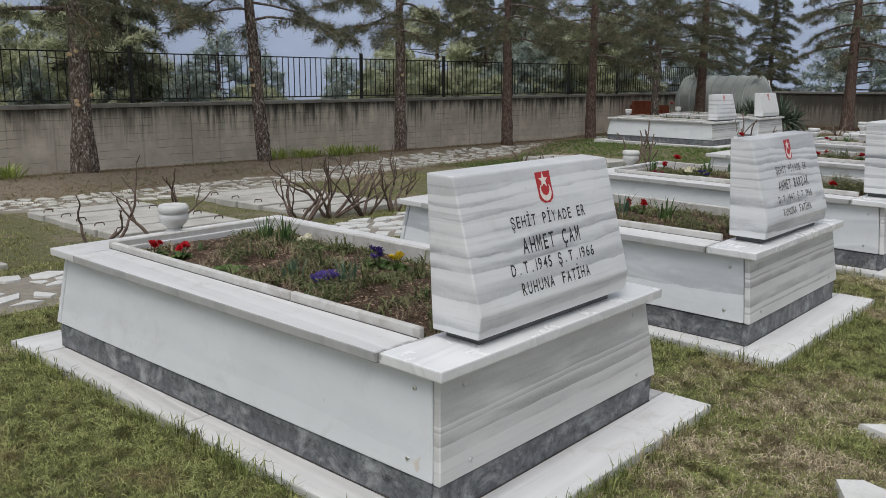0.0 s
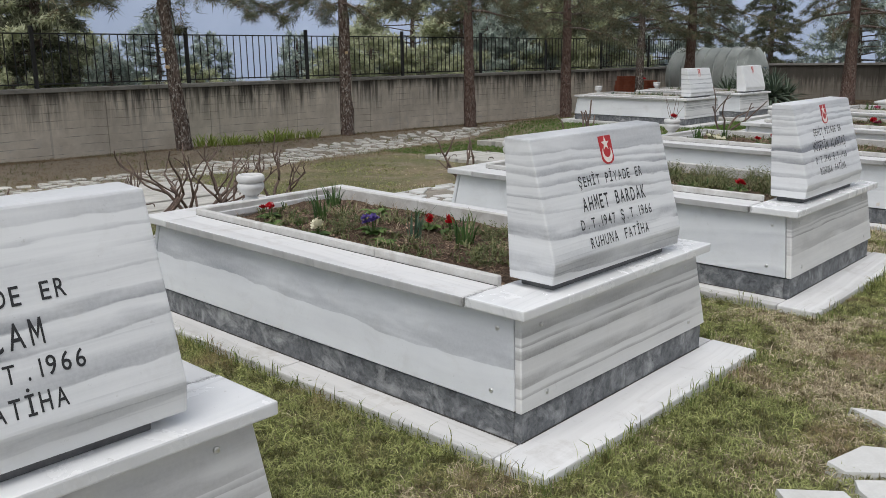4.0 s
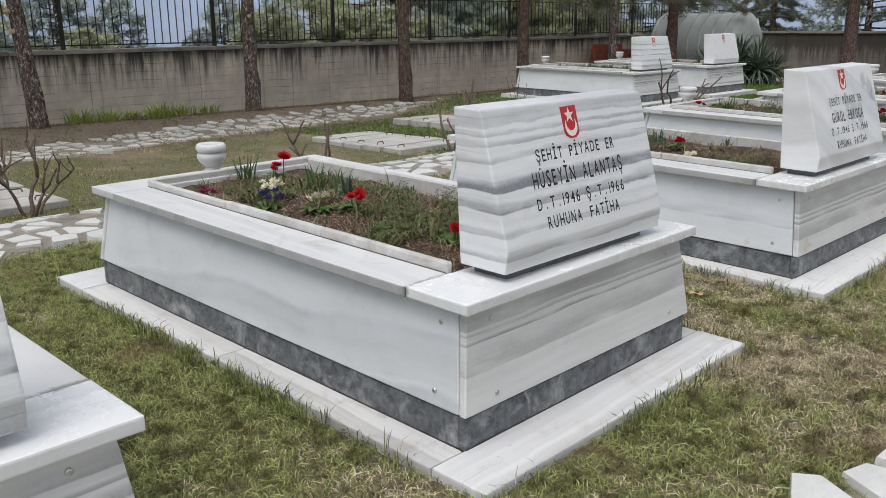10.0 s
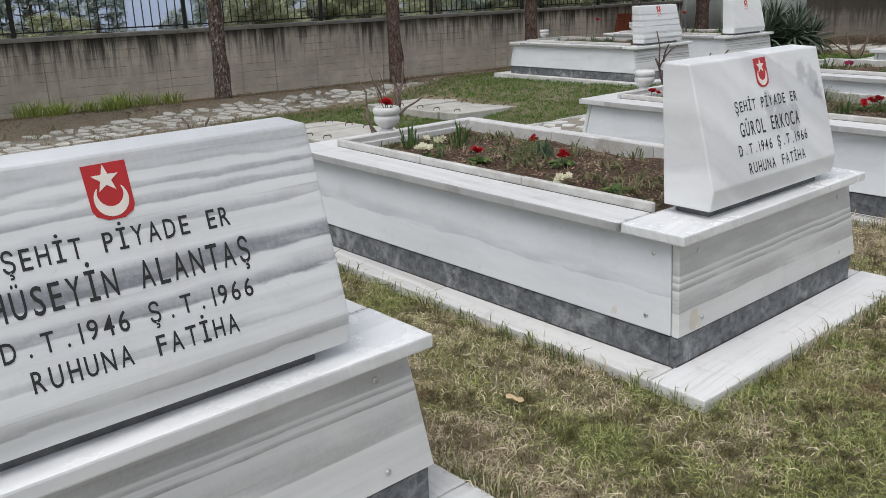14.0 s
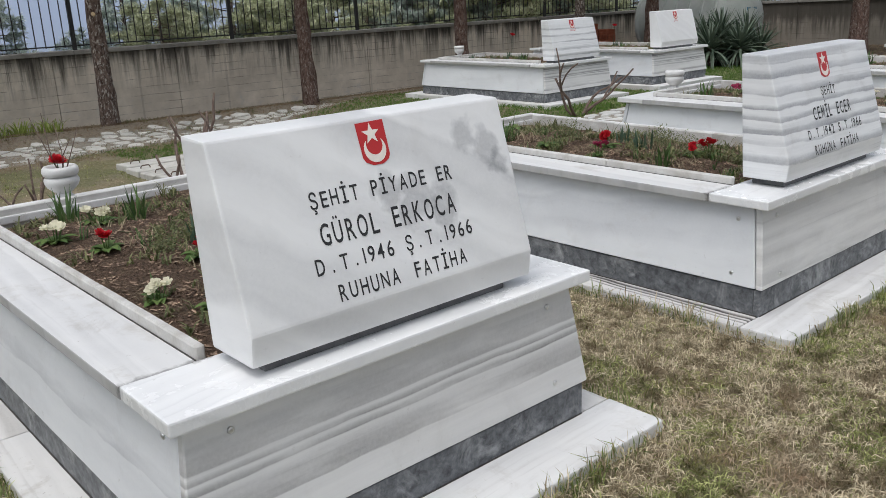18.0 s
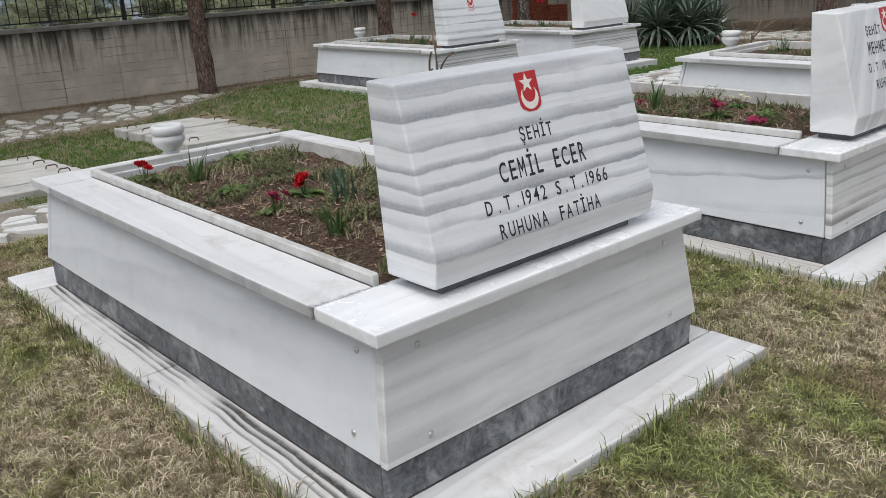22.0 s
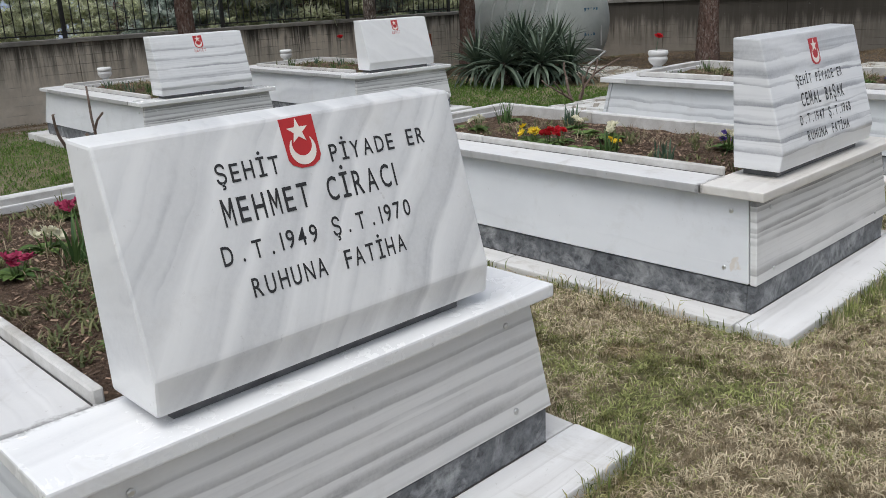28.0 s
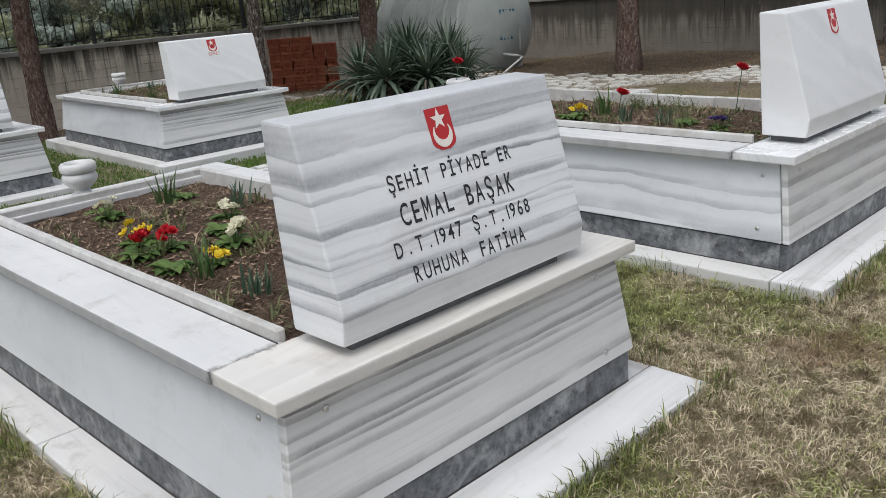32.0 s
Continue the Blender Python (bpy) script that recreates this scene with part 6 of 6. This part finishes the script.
BED_PLANTS = [
    "red 2.18 .34, red 2.04 .40, bulb 1.9 .92, white 1.66 .88, purple 1.06 .45, yellow 1.07 .91, purple 1.14 .86, dark 1.27 .46, dark 1.03 .55, prim 1.61 .38, bulb 2.1 .95, herb 1.75 .5, herb 1.5 .75, herb 1.25 .9, herb .9 .4, herb 2.0 .7",
    "red 2.08 .47, prim 1.92 .38, bulb 1.78 .58, white 1.55 .37, prim 1.16 .45, purple 1.33 .54, tall 1.13 .62, red 1.17 .76, red 1.09 .84, bulb .85 .67, bulb 2.05 .9, prim 1.7 .9, herb 1.5 .5, herb .8 .8, herb .6 .5",
    "red 2.22 .86, pink 2.0 .30, white 1.81 .56, purple 1.62 .40, white 1.35 .48, red 1.25 .61, red .59 .57, bulb 1.75 .78, dark 1.53 .79, bulb 2.25 .7, prim .9 .5, herb 1.15 .8, herb 1.0 .95, herb .95 .7, herb .8 .85, herb .75 .65, herb .6 .8, herb .5 .95, herb 1.1 .6, herb 1.45 .9, herb 2.05 .5, herb .65 1.0",
    "white 1.82 .36, white 2.0 .6, red 1.48 .44, red 1.1 .63, red 1.53 .92, white .87 .36, bulb 1.96 .75, dark 1.29 .72, prim .63 .44, bulb 2.1 .5, herb 1.45 .74, herb 1.3 .6",
    "red 2.16 .36, red 1.32 .66, pink 1.22 .46, red .78 .69, red .72 .74, dark 1.1 .7, dark 1.33 .83, prim 2.22 .86, bulb 1.96 .51, prim 1.6 .5, bulb .8 .45, herb 1.05 .82, herb .95 .9, herb 1.15 .92, herb .55 .75, herb 1.7 .8",
    "pink 2.02 .84, white 1.55 .59, pink 1.36 .42, bulb 1.33 .6, pink .91 .57, white .98 .89, pink .63 .43, prim .7 .66, bulb 1.97 .32, prim .5 .9, herb 1.1 .8, herb .6 .55",
    "yellow 1.52 .44, red 1.33 .36, red 1.34 .47, white 1.48 .80, prim 1.35 .69, white 1.13 .61, yellow 1.04 .48, prim 1.12 .36, bulb .98 .40, dark 1.65 .96, dark .68 .40, prim 2.2 .6, bulb 2.04 .83, prim 2.08 .93, white 2.0 .55, purple .62 .9, red .5 .95, white .55 .78",
    "prim 1.46 .47, bulb 1.34 .63, dark 1.14 .51, dark .91 .51, prim .8 .56, purple .62 .55, yellow 1.5 .6, bulb 2.1 .8, herb 1.0 .8, herb 1.3 .9",
]


def bed_height(x, y, ty):
    n1x, n2y = (x + LEN - 0.221) / (LEN - 0.267 - 0.226), (y - 0.229) / (WID - 0.458)
    return CAP_TOP - 0.037 + 0.035 * math.sin(math.pi * min(max(n1x, 0), 1)) * math.sin(math.pi * min(max(n2y, 0), 1)) + 0.028 * noise.noise((x * 7, y * 7, ty))


for g, text in zip(GRAVES, BED_PLANTS):
    gp = grave_pose(g)
    for item in text.split(","):
        kind, u, v = item.split()
        x, y = -float(u), float(v)
        m = gp @ pose(x, y, bed_height(x, y, gp.translation.y) - 0.004, 0, 0, rnd.uniform(0, 360))
        made = flowers(m, kind) if kind in PETALS else clump(m, kind)
        k = rnd.uniform(0.95, 1.3)
        made.scale = (k, k, k)
for i, u, v, tall in ((7, 1.32, 0.72, 0.11), (7, 0.75, 1.0, 0.24), (2, 2.1, 0.82, 0.14)):
    gp = grave_pose(GRAVES[i])
    carnation(gp @ pose(-u, v, bed_height(-u, v, gp.translation.y) - 0.004), tall)
for i in (3, 7):
    carnation(grave_pose(GRAVES[i]) @ pose(-2.46, 0.60, CAP_TOP + 0.115), 0.07 if i != 7 else 0.15)
dry = thing("dry_flower_stems", grave_pose(GRAVES[3]) @ pose(-2.44, 0.62, CAP_TOP + 0.10), "thin bare dry stems standing in the flower urn", "dry stems")
for k in range(5):
    a = k * 1.3
    part("stem", tube(bmesh.new(), [(0, 0, 0), (0.05 * math.cos(a), 0.05 * math.sin(a), 0.12), (0.10 * math.cos(a + 0.3), 0.10 * math.sin(a + 0.3), 0.20 + 0.03 * k)], [0.003, 0.0025, 0.0015], 5), M_TWIG, dry)
for g in FAR_GRAVES:
    gp = pose(g[0], g[1], g[2], 0.6, 0.8, g[3])
    carnation(gp @ pose(-1.5, 0.9, CAP_TOP - 0.04), 0.36)
    for k in range(9):
        u, v = rnd.uniform(0.5, 2.2), rnd.uniform(0.35, 1.05)
        clump(gp @ pose(-u, v, bed_height(-u, v, gp.translation.y) - 0.004, 0, 0, k * 50), rnd.choice(("prim", "bulb", "dark")))


def bed_litter(gp, stalks, green, chips):
    """Dry stalks, small weeds and bark chips over one bed."""
    ty = gp.translation.y
    t = thing("bed_growth", gp, "dry stalks, small weeds and bark chips over the bed", "weeds", kind="stuff")
    for n, l, w, mat, lean, name in ((stalks * 2, 0.055, 0.0014, M_STRAW, 1.5, "dry_stalks"), (green, 0.045, 0.0032, M_WEED, 1.2, "weeds"), (stalks // 4, 0.10, 0.0030, M_WEED, 0.8, "weed_tufts"), (stalks // 8, 0.07, 0.0026, M_BULB, 0.9, "grass_tufts")):
        vs, fs = [], []
        for _ in range(n):
            u, v = rnd.uniform(0.30, 2.29), rnd.uniform(0.25, 1.14)
            if noise.noise((u * 4.3, v * 4.3, ty * 2 + w * 900)) < 0.0:
                continue
            x, y = -u, v
            z = bed_height(x, y, ty) - 0.004
            for _k in range(7):
                a = rnd.uniform(0, 6.28)
                d, s = Vector((math.cos(a), math.sin(a), 0)), Vector((-math.sin(a), math.cos(a), 0))
                ln = l * rnd.uniform(0.4, 1.2)
                b = Vector((x + rnd.uniform(-.015, .015), y + rnd.uniform(-.015, .015), z))
                q1 = b + d * ln * lean * 0.3 + Vector((0, 0, ln * 0.6))
                q2 = b + d * ln * lean * 0.8 + Vector((0, 0, ln * rnd.uniform(0.5, 1.0)))
                i = len(vs)
                vs += [tuple(b - s * w), tuple(b + s * w), tuple(q1 + s * w), tuple(q1 - s * w), tuple(q2)]
                fs += [(i, i + 1, i + 2, i + 3), (i + 3, i + 2, i + 4, i + 4)]
        me = bpy.data.meshes.new(name)
        me.from_pydata(vs, [], [f if f[2] != f[3] else f[:3] for f in fs])
        me.materials.append(mat)
        part(name, me, mat, t, kind="stuff")
    vs, fs = [], []
    for _ in range(chips):
        u, v = rnd.uniform(0.28, 2.29), rnd.uniform(0.24, 1.15)
        z = bed_height(-u, v, ty)
        a, l, w = rnd.uniform(0, 6.28), rnd.uniform(0.003, 0.013), rnd.uniform(0.0015, 0.0045)
        d, s = Vector((math.cos(a), math.sin(a), rnd.uniform(-.3, .3))), Vector((-math.sin(a), math.cos(a), rnd.uniform(-.3, .3)))
        c = Vector((-u, v, z + 0.004))
        i = len(vs)
        vs += [tuple(c - d * l - s * w), tuple(c + d * l - s * w), tuple(c + d * l + s * w), tuple(c - d * l + s * w)]
        fs.append((i, i + 1, i + 2, i + 3))
    part("bark_chips", arrays("bark_chips", vs, fs, M_MULCH), M_MULCH, t, kind="stuff")


DENSE = [(380, 1300), (170, 700), (340, 1800), (90, 350), (280, 1000), (120, 450), (70, 220), (150, 450)]
for g, (a, b) in zip(GRAVES, DENSE):
    bed_litter(grave_pose(g), a, b, 4800)
for g in FAR_GRAVES:
    bed_litter(pose(g[0], g[1], g[2], 0.6, 0.8, g[3]), 150, 300, 200)


# ---- scraps on the lawn ----
def scrap(x, y, r, mat, name, label, turn):
    t = thing(name, at_ground(x, y, turn), label, "leaf")
    vs = [(0, 0, 0.030)] + [(r * (1 + 0.5 * math.cos(2 * a)) * math.cos(a), r * 0.6 * math.sin(a), 0.034 + 0.006 * math.sin(3 * a)) for a in np.linspace(0, 2 * math.pi, 13)[:-1]]
    part("blade", arrays("blade", vs, [(0, i, i % 12 + 1) for i in range(1, 13)], mat, True), mat, t)


scrap(-1.33, 8.49, 0.024, M_DARK_SPECK, "fallen_leaf", "dark withered leaf lying on the lawn", 35)
scrap(-1.01, 6.44, 0.030, M_PETAL_WHITE, "fallen_petal", "pale fallen petal lying on the lawn", 80)
scrap(-2.0, 8.70, 0.026, M_CUT, "fallen_leaf", "pale dry leaf lying on the lawn", 10)

# ---- lawn ----
def outside_graves(x, y, grow=0.0):
    ok = np.ones(len(x), bool)
    for g in GRAVES + FAR_GRAVES:
        a = radians(g[3])
        dx, dy = x - g[0], y - g[1]
        u, v = -(math.cos(a) * dx + math.sin(a) * dy), -math.sin(a) * dx + math.cos(a) * dy
        ok &= ~((u > -LEDGE_FRONT - grow) & (u < LEN + LEDGE_BACK + grow) & (v > -LEDGE_SIDE - grow) & (v < WID + LEDGE_SIDE + grow))
    return ok


def clear_of_stones(x, y):
    ok = np.ones(len(x), bool)
    cellmap = {}
    for i, (a, b, r) in enumerate(PAVED):
        cellmap.setdefault((int(a // 0.5), int(b // 0.5)), []).append(i)
    ix, iy = np.floor(x / 0.5).astype(int), np.floor(y / 0.5).astype(int)
    key = ix * 10000 + iy
    order = np.argsort(key, kind="stable")
    cuts = np.flatnonzero(np.diff(key[order])) + 1
    for idx_ in np.split(order, cuts):
        cx, cy = ix[idx_[0]], iy[idx_[0]]
        near = [i for p in (-1, 0, 1) for q in (-1, 0, 1) for i in cellmap.get((cx + p, cy + q), ())]
        for i in near:
            a, b, r = PAVED[i]
            ok[idx_] &= (x[idx_] - a) ** 2 + (y[idx_] - b) ** 2 > (r * 0.98) ** 2
    return ok


def field(n, x0, x1, y0, y1):
    return rng.uniform(x0, x1, n), rng.uniform(y0, y1, n)


def turf(name, x, y, tall, wide, mat, label, lean=0.7, tuft=12):
    """Blades of grass in tufts: each one a bent sliver that leans out of its tuft."""
    n = len(x)
    m = max(1, n // tuft)
    own = rng.integers(0, m, n)
    spread = rng.normal(size=(n, 2)) * 0.016
    a = np.arctan2(spread[:, 1], spread[:, 0]) + rng.normal(size=n) * 0.9
    px, py = x[own] + spread[:, 0], y[own] + spread[:, 1]
    loose = rng.random(n) < 0.4
    px, py = np.where(loose, x, px), np.where(loose, y, py)
    ok = outside_graves(px, py)
    px, py, a, own = px[ok], py[ok], a[ok], own[ok]
    n = len(px)
    size = rng.uniform(0.7, 1.3, m)[own] * rng.uniform(0.55, 1.25, n)
    z = height(px, py) - 0.014
    d = np.stack([np.cos(a), np.sin(a), np.zeros(n)], 1)
    t = a + np.pi / 2 + rng.normal(size=n) * 0.5
    s = np.stack([np.cos(t), np.sin(t), rng.normal(size=n) * 0.3], 1) * (wide * rng.uniform(0.6, 1.3, n))[:, None]
    h = tall * size
    le = lean * rng.uniform(0.1, 1.3, n)
    up = np.array([0, 0, 1.0])
    b = np.stack([px, py, z], 1)
    mid = b + d * (h * le * 0.40)[:, None] + up * (h * 0.62 + 0.008)[:, None]
    tip = b + d * (h * le * 1.05)[:, None] + up * (h * np.clip(1.0 - 0.42 * le, 0.35, 1) + 0.008)[:, None]
    v = np.stack([b, mid - s, tip, mid + s], 1).reshape(-1, 3)
    return tagged(part(name, arrays(name, v, np.arange(4 * n).reshape(-1, 4), mat), mat, None), label, "grass", kind="stuff")


def filtered(x, y, grow=0.0):
    ok = outside_graves(x, y, grow)
    x, y = x[ok], y[ok]
    ok = clear_of_stones(x, y)
    return x[ok], y[ok]


x, y = field(1350000, -5.3, -0.5, 0.6, 22.6)
on_path = (np.abs(x - (-5.55 - 0.034 * (y - 2))) < 0.50) & (rng.random(len(x)) < 0.9)
x, y = filtered(x[~on_path], y[~on_path])
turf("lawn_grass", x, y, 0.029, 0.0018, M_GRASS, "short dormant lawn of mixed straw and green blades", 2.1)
# longer uncut blades along the ledges
x, y = field(900000, -5.2, -1.1, 1.2, 21.8)
ok = outside_graves(x, y, 0.0) & ~outside_graves(x, y, 0.07)
x, y = x[ok], y[ok]
keep = np.array([noise.noise((a * 2.2, b * 2.2, 7)) for a, b in zip(x, y)]) + rng.uniform(-.5, .5, len(x)) > 0.12
some = rng.random(len(x)) < 0.5
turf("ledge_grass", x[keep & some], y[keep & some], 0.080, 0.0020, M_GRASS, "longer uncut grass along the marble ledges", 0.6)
turf("ledge_grass", x[keep & ~some], y[keep & ~some], 0.070, 0.0020, M_FRINGE, "fresh green grass along the marble ledges", 0.8)
# thin turf behind the graves
x, y = field(330000, -11.4, -5.2, 0.4, 24.2)
x, y = filtered(x, y)
patchy = np.array([noise.noise((a * 0.55, b * 0.55, 3)) for a, b in zip(x, y)])
gap = np.zeros(len(x), bool)
for x0, x1, y0, y1 in SLAB_SETS:
    gap |= (x > x0 - 0.02) & (x < x1 + 0.02) & (y > y0 + 0.05) & (y < y1 - 0.05)
off_path = np.abs(x - (-5.55 - 0.034 * (y - 2))) > 0.56
lush = (y > 12.6) & (x < -6.5)
ok = (~gap) & off_path & (((patchy > 0.05) & (rng.random(len(x)) < 0.35)) | lush | (rng.random(len(x)) < 0.10))
turf("rough_grass", x[ok & ~lush], y[ok & ~lush], 0.030, 0.0026, M_GRASS, "thin patchy turf behind the graves", 0.9)
turf("green_lawn", x[ok & lush], y[ok & lush], 0.038, 0.0030, M_LUSH, "thick fresh green lawn round the back graves", 0.8)

# fallen needles and dry stems on the bare soil
x, y = field(60000, -14.35, -10.8, 0.4, 30.5)
x, y = filtered(x, y)
turf("fallen_needles", x, y, 0.045, 0.0028, M_DRYSTALK, "fallen pine needles and dry stems on bare soil", 3.0, 4)
x, y = field(30000, -10.8, -1.0, 24.2, 31.0)
x, y = filtered(x, y)
turf("fallen_needles", x, y, 0.045, 0.0028, M_DRYSTALK, "fallen pine needles and dry stems on bare soil", 3.0, 4)
x, y = field(26000, -14.3, -11.0, 0.4, 30.5)
patchy = np.array([noise.noise((a * 1.1, b * 1.1, 9)) for a, b in zip(x, y)])
x, y = filtered(x[patchy > 0.05], y[patchy > 0.05])
turf("wall_weeds", x, y, 0.06, 0.0032, M_WEED, "thin low weeds on the soil along the wall", 1.0)

# ---- distance: a hillside across the valley, haze painted into its colour ----
vs, fs = [], []
N = 60
for i in range(N + 1):
    a = radians(60 + 140 * i / N)
    r = 1500
    top = 230 + 90 * noise.noise((i * 0.13, 0, 0)) + 40 * noise.noise((i * 0.5, 3, 0))
    for f, z in ((1.0, -120), (1.05, top * 0.5), (1.15, top)):
        vs.append((r * f * math.cos(a), r * f * math.sin(a), z))
for i in range(N):
    for k in range(2):
        a = i * 3 + k
        fs.append((a, a + 3, a + 4, a + 1))
setting("backdrop", arrays("backdrop", vs, fs, M_FAR, True), M_FAR, "hillside across the valley, blue-grey with painted haze", "hills")
